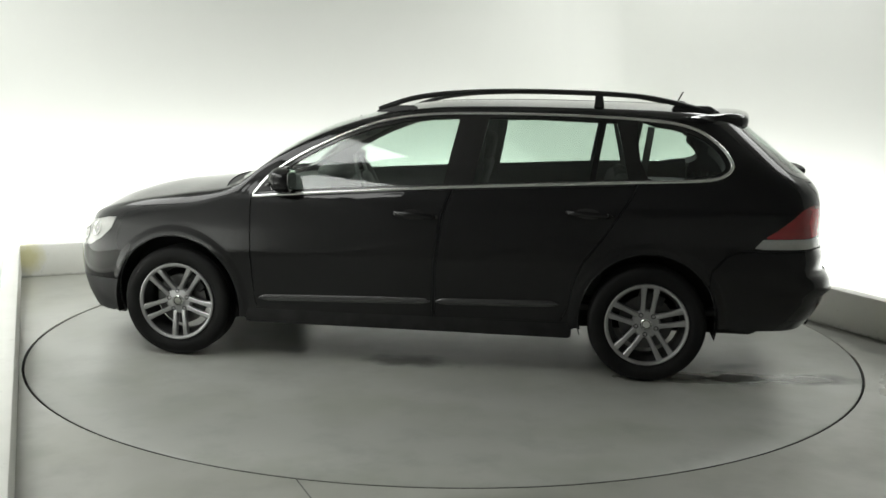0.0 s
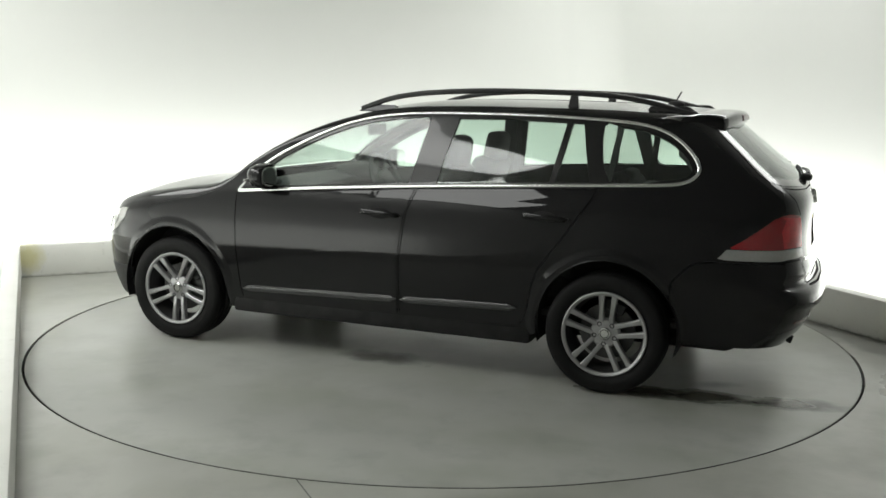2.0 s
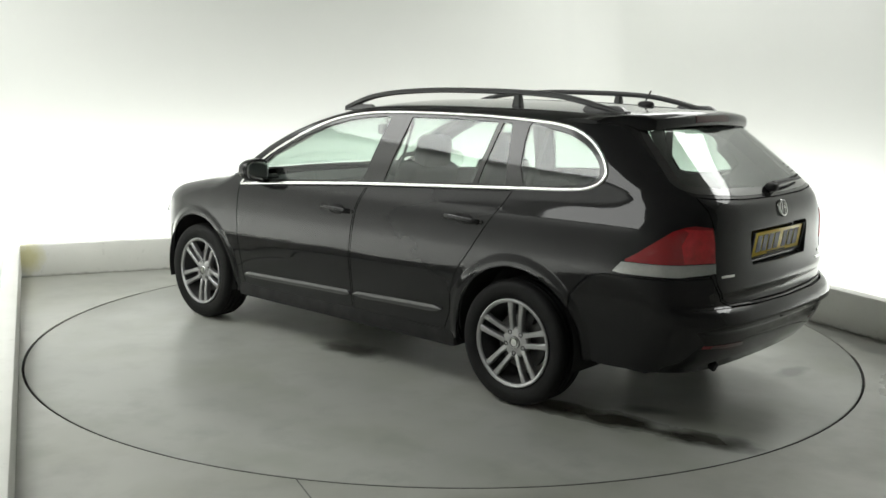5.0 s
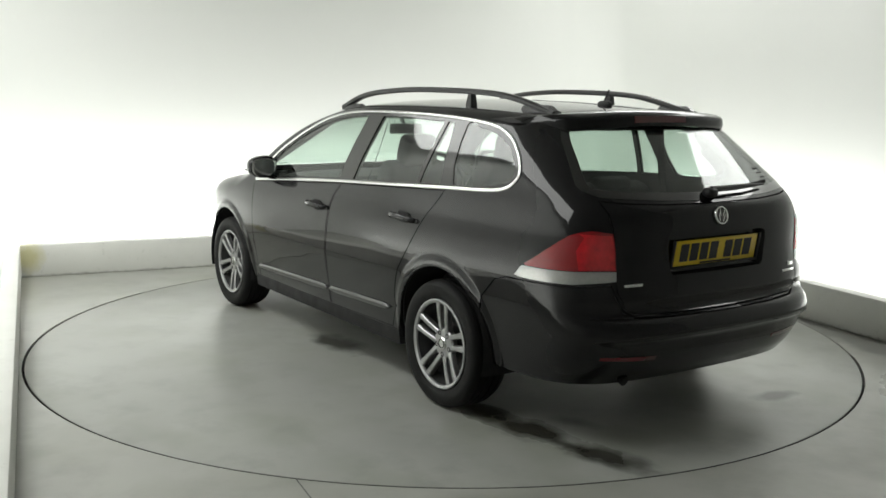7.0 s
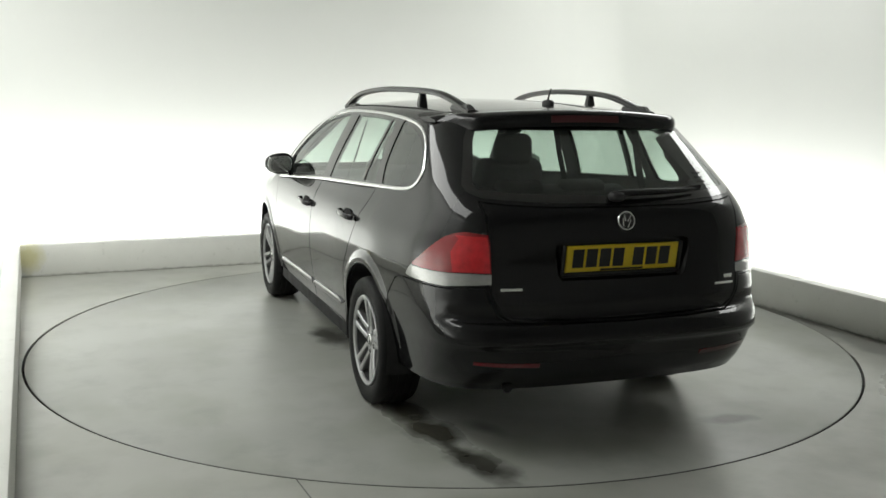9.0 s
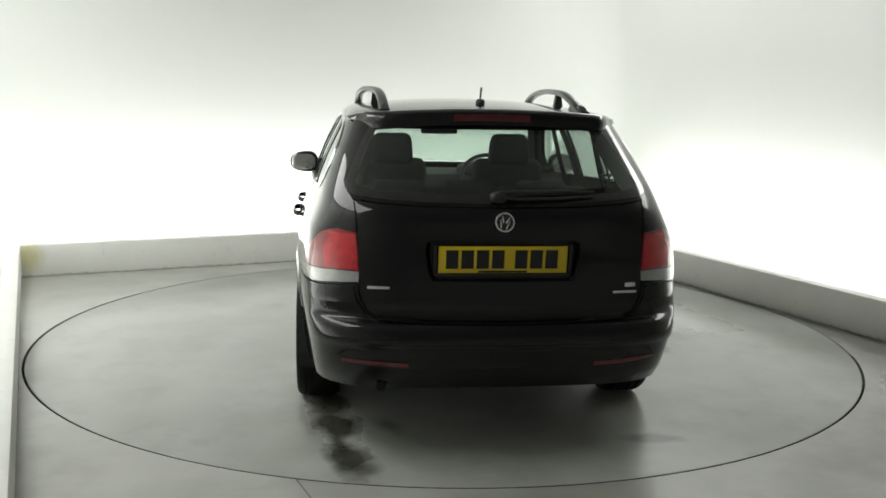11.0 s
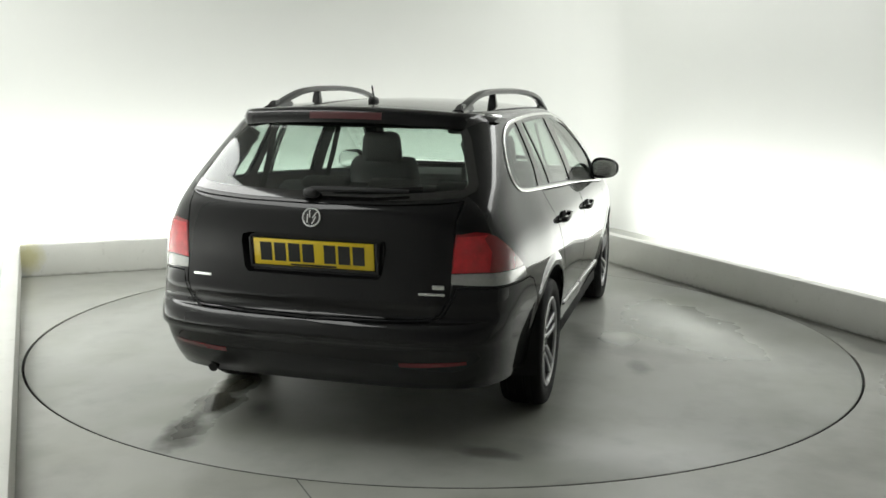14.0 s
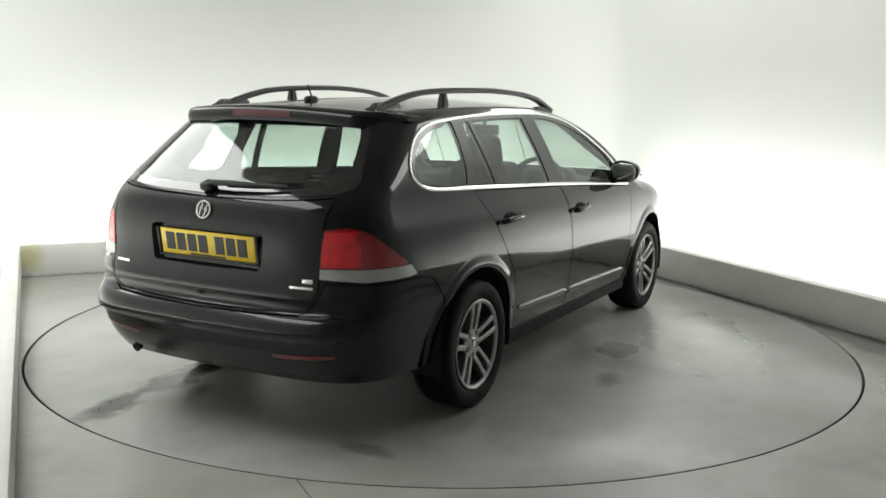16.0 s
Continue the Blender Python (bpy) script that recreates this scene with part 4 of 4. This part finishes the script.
def build_plate(car):
    """The recess in the tailgate and the yellow plate; its characters are plain bars."""
    bm = bmesh.new()
    ring = []
    for y, z in [(-0.315, 0.86), (-0.31, 0.90), (-0.28, 0.91), (0.28, 0.91), (0.31, 0.90), (0.315, 0.86), (0.30, 0.755), (0.285, 0.735), (-0.285, 0.735), (-0.30, 0.755)]:
        ring.append((y, z))
    outer = [bm.verts.new(on_rear(y, z, -0.002)[0]) for y, z in ring]
    inner = [bm.verts.new((-2.074 - 0.012 * (0.9 - z) / 0.16, y * 0.94, 0.822 + (z - 0.822) * 0.86)) for y, z in ring]
    for k in range(len(ring)):
        j = (k + 1) % len(ring)
        bm.faces.new((outer[k], outer[j], inner[j], inner[k]))
    bm.faces.new(inner)
    part("plate_recess", bm, M_PAINT, car)
    m = Matrix.Translation((-2.098, 0, 0.8265)) @ pose(0, 0, 0, 0, -8.5, 0)
    bm = box_bm(-0.003, 0.003, -0.262, 0.262, -0.0565, 0.0565, 0.002)
    bm.transform(m)
    plate = part("number_plate", bm, M_YELLOW, car, "yellow rear number plate with black bars")
    w, gap_ = 0.050, 0.012
    y = 0.232
    for k in range(7):
        if k == 4:
            y -= 0.032
        bm = box_bm(-0.0046, -0.0030, y - w, y, -0.037, 0.041, 0.0)
        bm.transform(m)
        part("character_bar", bm, M_INK, plate)
        y -= w + gap_
    bm = box_bm(-0.0046, -0.0030, -0.10, 0.10, -0.0535, -0.0455)
    bm.transform(m)
    part("dealer_line", bm, M_INK, plate)
    for s in (-1, 1):
        bm = box_bm(-0.008, 0.004, s * 0.275 - 0.006, s * 0.275 + 0.006, -0.06, 0.06, 0.003)
        bm.transform(m)
        part("plate_holder_edge", bm, M_PLAST, plate)
    bm = box_bm(-0.008, 0.004, -0.281, 0.281, -0.068, -0.058, 0.003)
    bm.transform(m)
    part("plate_holder_edge", bm, M_PLAST, plate)


def build_badges(car):
    p, n = on_rear(0.0001, 0.978, 0.002)
    rot = Matrix.Translation(p) @ Vector((0, 1, 0)).rotation_difference(Vector((n.x, 0, n.z)).normalized()).to_matrix().to_4x4()
    bm = lathe_bm([(0.041, -0.004), (0.041, 0.006), (0.039, 0.009), (0.034, 0.009), (0.032, 0.005), (0.0, 0.005)], 40)
    bm.transform(rot)
    b = part("round_badge", bm, M_CHROME, car, "round chrome badge with plain dark bars")
    bm = lathe_bm([(0.0315, 0.0045), (0.0315, 0.0062), (0.0, 0.0062)], 32)
    bm.transform(rot)
    part("badge_field", bm, M_PIANO, b)
    for a, x, z, l in ((20, -0.0105, 0.011, 0.015), (-20, 0.0105, 0.011, 0.015), (14, -0.0145, -0.009, 0.018), (-14, 0.0145, -0.009, 0.018)):
        bm = box_bm(-0.0028, 0.0028, 0.006, 0.0085, -l, l, 0.0008)
        bm.transform(rot @ Matrix.Translation((x, 0, z)) @ pose(0, 0, 0, 0, -a, 0))
        part("badge_bar", bm, M_CHROME, b)
    for y0, y1, z, h in ((0.545, 0.455, 0.715, 0.0065), (-0.505, -0.552, 0.722, 0.009), (-0.452, -0.556, 0.694, 0.006)):
        pa, na = on_rear(y0, z, 0.0)
        pb, nb = on_rear(y1, z, 0.0)
        mid, d = (pa + pb) / 2, (pb - pa)
        q = Matrix.Translation(mid) @ Vector((0, 1, 0)).rotation_difference(d.normalized()).to_matrix().to_4x4()
        bm = box_bm(-0.004, 0.004, -d.length / 2, d.length / 2, -h, h, 0.002)
        bm.transform(q)
        part("lettering_bar", bm, M_CHROME, car, "chrome lettering shown as a plain bar")


def build_sticker(car):
    """A small pale notice on the rear window, as plain bars."""
    for k in range(3):
        pts = [on_rear(y, 1.150 - 0.017 * k, 0.0035)[0] for y in (-0.435, -0.485)]
        bm = tube_bm(pts, [(-0.0006, -0.004), (0.0006, -0.004), (0.0006, 0.004), (-0.0006, 0.004)])
        part("window_sticker_bar", bm, M_STEEL, car, "pale notice on the rear window as a bar")


def build_wiper(car):
    pts = [on_rear(y, z, o)[0] for y, z, o in ((0.02, 1.066, 0.030), (-0.1, 1.068, 0.034), (-0.25, 1.072, 0.030), (-0.38, 1.078, 0.020))]
    w = part("rear_wiper", tube_bm(pts, lambda u: ring_section(0.014 - 0.008 * u, 0.014 - 0.008 * u, 8)), M_PLAST, car, "black rear wiper parked along the window's lower edge")
    p, n = on_rear(0.02, 1.062, 0.016)
    bm = ellipsoid_bm(0.03, 0.034, 0.022)
    bm.transform(Matrix.Translation(p))
    part("wiper_hub", bm, M_PLAST, w)
    pts = [on_rear(y, z, 0.010)[0] for y, z in ((-0.06, 1.080), (-0.2, 1.082), (-0.34, 1.088), (-0.43, 1.094))]
    part("wiper_blade", tube_bm(pts, ring_section(0.005, 0.009, 6)), M_RUBBER, w)


def build_cabin(car):
    for y in (0.345, -0.345):
        build_seat(car, 0.22, y)
    bm = box_bm(-0.95, -0.55, -0.64, 0.64, 0.40, 0.56, 0.05, segs=3)
    bench = part("rear_bench", bm, M_CLOTH, car, "charcoal cloth rear bench")
    bm = box_bm(-0.07, 0.07, -0.63, 0.63, 0.0, 0.52, 0.045, segs=3)
    bm.transform(Matrix.Translation((-0.88, 0, 0.52)) @ pose(0, 0, 0, 0, -20, 0))
    part("bench_back", bm, M_CLOTH, bench)
    for y in (0.36, 0.0, -0.36):
        bm = box_bm(-0.045, 0.045, -0.13, 0.13, 0.0, 0.095, 0.035, segs=3)
        bm.transform(Matrix.Translation((-1.04, y, 0.955)) @ pose(0, 0, 0, 0, -14, 0))
        part("headrest", bm, M_CLOTH, bench)
    bm = bmesh.new()
    prof = [(1.12, 0.93), (0.98, 0.955), (0.80, 0.955), (0.70, 0.93), (0.66, 0.86), (0.68, 0.70), (0.80, 0.55), (1.12, 0.55)]
    rows = [[bm.verts.new((x, y, z - 0.03 * (abs(y) / 0.7) ** 3)) for x, z in prof] for y in np.linspace(-0.70, 0.70, 15)]
    for a, b in zip(rows, rows[1:]):
        for k in range(len(prof)):
            j = (k + 1) % len(prof)
            bm.faces.new((a[k], a[j], b[j], b[k]))
    bm.faces.new(rows[0])
    bm.faces.new(rows[-1][::-1])
    dash = part("dashboard", bm, M_CABIN, car, "charcoal grained dashboard")
    hood = ellipsoid_bm(0.11, 0.19, 0.06)
    hood.transform(Matrix.Translation((0.78, -0.345, 0.955)))
    part("instrument_hood", hood, M_CABIN, dash)
    bm = bmesh.new()
    R, r = 0.185, 0.015
    rings = [[bm.verts.new(((R + r * math.cos(b)) * math.cos(a), (R + r * math.cos(b)) * math.sin(a), r * math.sin(b))) for b in np.linspace(0, 2 * math.pi, 8, endpoint=False)] for a in np.linspace(0, 2 * math.pi, 40, endpoint=False)]
    for i in range(40):
        for j in range(8):
            bm.faces.new((rings[i][j], rings[i][(j + 1) % 8], rings[(i + 1) % 40][(j + 1) % 8], rings[(i + 1) % 40][j]))
    place = Matrix.Translation((0.56, -0.345, 0.90)) @ pose(0, 0, 0, 0, -65, 0)
    bm.transform(place)
    wh = part("steering_wheel", bm, M_CABIN, car, "black three-spoke steering wheel")
    bm = ellipsoid_bm(0.075, 0.075, 0.03)
    bm.transform(place)
    part("steering_hub", bm, M_CABIN, wh)
    for a in (90, 210, 330):
        bm = box_bm(0.05, 0.18, -0.016, 0.016, -0.008, 0.008, 0.004)
        bm.transform(place @ pose(0, 0, 0, 0, 0, a))
        part("steering_spoke", bm, M_CABIN, wh)
    bm = box_bm(-0.012, 0.012, -0.12, 0.12, -0.033, 0.033, 0.012)
    bm.transform(Matrix.Translation((0.47, 0.0, 1.248)))
    mi = part("rear_view_mirror", bm, M_CABIN, car, "black interior mirror behind the windscreen")
    part("mirror_stalk", tube_bm([(0.48, 0, 1.26), (0.54, 0, 1.33)], ring_section(0.012, 0.012, 8)), M_CABIN, mi)
    part("cabin_floor", box_bm(-1.80, 1.1, -0.70, 0.70, 0.34, 0.37), M_CABIN, car)
    part("load_cover", box_bm(-1.95, -1.12, -0.62, 0.62, 0.945, 0.96, 0.005), M_CABIN, car, "charcoal load cover behind the bench")
    for sd in (1, -1):
        for x, n in ((-0.2, 1), (-1.1, 1)):
            pts = [(x - 0.02, sd * 0.70, 0.95), (x - 0.05, sd * 0.64, 1.12), (x - 0.08, sd * 0.585, 1.32)]
            part("seat_belt", tube_bm(pts, [(-0.02, -0.001), (0.02, -0.001), (0.02, 0.001), (-0.02, 0.001)]), M_CLOTH, car)


def build_car():
    car = tagged(new("estate_car"), "black five-door estate car with chrome window surrounds, parked on the turntable", "car")
    both = (1, -1)
    body = sheet_mesh("body", SHELL_P, SHELL_N, pick("body"), both, 0, 0.012, M_PAINT, car, "gloss black painted bodywork")
    sheet_mesh("roof", CAP_P, CAP_N, CAP_T[CAP_NAME == "roof"], (1,), 0, 0.0, M_PAINT, car)
    sheet_mesh("bonnet", CAP_P, CAP_N, CAP_T[CAP_NAME == "bonnet"], (1,), 0, 0.0, M_PAINT, car)
    sheet_mesh("cowl", CAP_P, CAP_N, CAP_T[CAP_NAME == "cowl"], (1,), -0.006, 0.0, M_PLAST, car)
    ws = sheet_mesh("windscreen", CAP_P, CAP_N, CAP_T[CAP_NAME == "windscreen"], (1,), 0.0, 0.0, M_GLASS, car, "clear curved windscreen")
    ws.visible_shadow = False
    sheet_mesh("rear_bumper", SHELL_P, SHELL_N, pick("bumper"), both, 0, 0.015, M_PAINT, car, "gloss black rear bumper")
    gate = sheet_mesh("tailgate", SHELL_P, SHELL_N, pick("tailgate"), both, 0, 0.015, M_PAINT, car, "gloss black tailgate")
    rg = sheet_mesh("rear_window", SHELL_P, SHELL_N, pick("rear_glass"), both, 0.0015, 0.004, M_GLASS_R, gate, "dark tinted rear window")
    rg.visible_shadow = False
    sheet_mesh("glass_border", SHELL_P, SHELL_N, pick("frit"), both, 0.0015, 0.004, M_FRIT, rg, "black printed border of the rear window")
    sheet_mesh("front_bumper", SHELL_P, SHELL_N, pick("front_bumper"), both, 0.002, 0.012, M_PLAST, car, "dark grained lower front bumper")
    # inner skin: what shows through the windows and the gaps
    keep = np.isin(SHELL_NAME, ["body", "tailgate", "front_door", "rear_door", "frame", "gap", "lamp_red", "lamp_in", "lamp_clear", "bumper"])
    cx = SHELL_P[SHELL_T].mean(1)
    sheet_mesh("cabin_lining", SHELL_P, SHELL_N, SHELL_T[keep & (cx[:, 0] < 1.25) & (cx[:, 2] > 0.3)], both, -0.022, 0.0, M_CABIN, car, "charcoal cabin lining")
    post = np.isin(SHELL_NAME, ["body", "frame"]) & (cx[:, 0] < -1.50) & (cx[:, 2] > 1.0) & (cx[:, 2] < 1.33) & (cx[:, 1] > 0.45)
    for sd in both:
        sheet_mesh("rear_pillar_trim", SHELL_P, SHELL_N, SHELL_T[post], (sd,), -0.024, 0.075, M_CABIN, car, "charcoal trim of the rear roof pillar")
    roof_t = CAP_T[(CAP_NAME == "roof")]
    sheet_mesh("headliner", CAP_P, CAP_N, roof_t, (1,), -0.022, 0.0, M_LINER, car, "grey roof lining")
    for sd in both:
        for nm, key, lab in (("front_door", "front_door", "gloss black front door"), ("rear_door", "rear_door", "gloss black rear door")):
            door = sheet_mesh(nm, SHELL_P, SHELL_N, pick(key), (sd,), 0, 0.015, M_PAINT, car, lab)
            g = "pane_f" if key == "front_door" else "pane_r"
            sheet_mesh("window_pane", SHELL_P, SHELL_N, pick(g), (sd,), -0.005, 0.0, M_GLASS, door, "green tinted door glass").visible_shadow = False
            if key == "rear_door":
                sheet_mesh("quarter_pane", SHELL_P, SHELL_N, pick("pane_s"), (sd,), -0.005, 0.0, M_GLASS, door).visible_shadow = False
            build_handle(door, *((0.045, 0.842) if key == "front_door" else (-0.865, 0.876)), sd)
        sheet_mesh("rear_side_window", SHELL_P, SHELL_N, pick("pane_q"), (sd,), -0.005, 0.0, M_GLASS, car, "tinted rear side window").visible_shadow = False
        sheet_mesh("window_frame", SHELL_P, SHELL_N, pick("frame"), (sd,), -0.001, 0.008, M_PIANO, car, "gloss black pillar trim between the windows")
        part("chrome_trim", sweep_on_flank(DLO, 0.0085, 0.007, sd), M_CHROME, car, "bright chrome strip round the side windows")
        lamp = sheet_mesh("tail_lamp", SHELL_P, SHELL_N, pick("lamp_red"), (sd,), 0.003, 0.012, M_RED, car, "red and clear wrap-round tail lamp, unlit")
        sheet_mesh("reversing_lens", SHELL_P, SHELL_N, pick("lamp_clear"), (sd,), 0.003, 0.012, M_CLEAR, lamp, "clear lower lens")
        sheet_mesh("brake_lens", SHELL_P, SHELL_N, pick("lamp_in"), (sd,), 0.0042, 0.008, M_RED_B, lamp, "bright red inner lens")
        sheet_mesh("rear_reflector", SHELL_P, SHELL_N, pick("reflector"), (sd,), 0.002, 0.006, M_DRED, car, "slim dark red bumper reflector")
        sheet_mesh("headlamp", SHELL_P, SHELL_N, pick("headlamp"), (sd,), 0.002, 0.02, M_CLEAR, car, "clear headlamp")
        for x, z, r in ((1.90, 0.690, 0.045), (2.0, 0.650, 0.038)):
            p, n = on_side(x, z, 0.003, sd)
            bm = lathe_bm([(r, -0.004), (r, 0.001), (r * 0.85, 0.002), (r * 0.7, -0.004), (r * 0.35, -0.006), (0.0, 0.001)], 24)
            bm.transform(Matrix.Translation(p) @ Vector((0, 1, 0)).rotation_difference(n).to_matrix().to_4x4())
            part("lamp_bowl", bm, M_CHROME, car)
        for strip in ([(0.915, 0.352), (0.82, 0.356), (0.6, 0.362), (0.3, 0.370), (0.05, 0.376), (-0.05, 0.379)],
                      [(-0.075, 0.380), (-0.2, 0.383), (-0.4, 0.389), (-0.6, 0.394), (-0.735, 0.398)]):
            part("side_strip", sweep_on_flank(rounded(strip, 4, closed=False), 0.018, 0.013, sd, closed=False, taper=True), M_STRIP, car, "satin black rubbing strip along the door")
        build_mirror(car, sd)
        build_rail(car, sd)
        for i in (0, 1):
            part("arch_liner", arch_liner(i, sd), M_UNDER, car)
            bm = tube_bm([(AXLES[i][0] + (ARCH_R + 0.002) * math.cos(a), 0, AXLES[i][1] + 0.012 + (ARCH_R + 0.002) * math.sin(a)) for a in np.linspace(-0.2, math.pi + 0.2, 40)], ring_section(0.005, 0.005, 6))
            for v in bm.verts:
                d = v.co - Vector((AXLES[i][0], 0, AXLES[i][1]))
                yy = float(side_y(np.array(v.co.x), np.array(max(v.co.z, 0.22))))
                v.co.y = sd * (yy - 0.004 + v.co.y)
            part("arch_lip", bm, M_PAINT, car)
    build_spoiler(car)
    build_plate(car)
    build_badges(gate)
    build_wiper(gate)
    build_sticker(gate)
    build_cabin(car)
    # underbody, exhaust, aerial
    part("underbody", box_bm(-1.80, 2.02, -0.60, 0.60, 0.215, 0.335, 0.05), M_UNDER, car)
    part("sill", box_bm(-0.80, 1.0, 0.60, 0.82, 0.205, 0.32, 0.02), M_UNDER, car)
    part("sill", box_bm(-0.80, 1.0, -0.82, -0.60, 0.205, 0.32, 0.02), M_UNDER, car)
    part("bumper_skirt", box_bm(-1.98, -1.60, -0.58, 0.58, 0.295, 0.34, 0.02), M_UNDER, car)
    for y in (0.485,):
        part("tail_pipe", tube_bm([(-1.75, y, 0.315), (-1.97, y, 0.31), (-2.035, y, 0.304), (-2.062, y, 0.294)], ring_section(0.021, 0.021, 16)), M_UNDER, car, "dark steel exhaust tail pipe")
    bm = ellipsoid_bm(0.045, 0.02, 0.018)
    zr = float(cap(np.array([-1.36]), np.array([0.0]))[0, 2])
    bm.transform(Matrix.Translation((-1.36, 0, zr + 0.006)))
    aer = part("aerial", bm, M_PLAST, car, "short black roof aerial")
    part("aerial_rod", tube_bm([(-1.35, 0, zr + 0.01), (-1.385, 0, zr + 0.075)], ring_section(0.0042, 0.0042, 8)), M_PLAST, aer)
    # wheels
    wheel = build_wheel()
    wheel.parent = car
    wheel.matrix_basis = pose(AXLES[0][0], 0.752, 0.307, 0, 40, 0)
    tagged(wheel, "silver ten-spoke alloy wheel with black tyre")
    for (ax, sd, spin) in ((0, -1, 20), (1, 1, 68), (1, -1, 2)):
        turn = pose(AXLES[ax][0], sd * 0.752, 0.307, 0, spin, 0) if sd > 0 else pose(AXLES[ax][0], sd * 0.752, 0.307, 0, spin, 180)
        copy_thing(wheel, turn)
    return car


car = build_car()

# ---------------------------------------------------------------- motion
def heading(t):
    return 171.632 - 6.48902 * t - 0.0430988 * t * t + 0.001034026 * t ** 3


def motions():
    rows = [(k * 0.5, pose(0, 0, 0, 0, 0, heading(k * 0.5))) for k in range(33)]
    walk(turntable, rows)
    walk(car, rows)


motions()
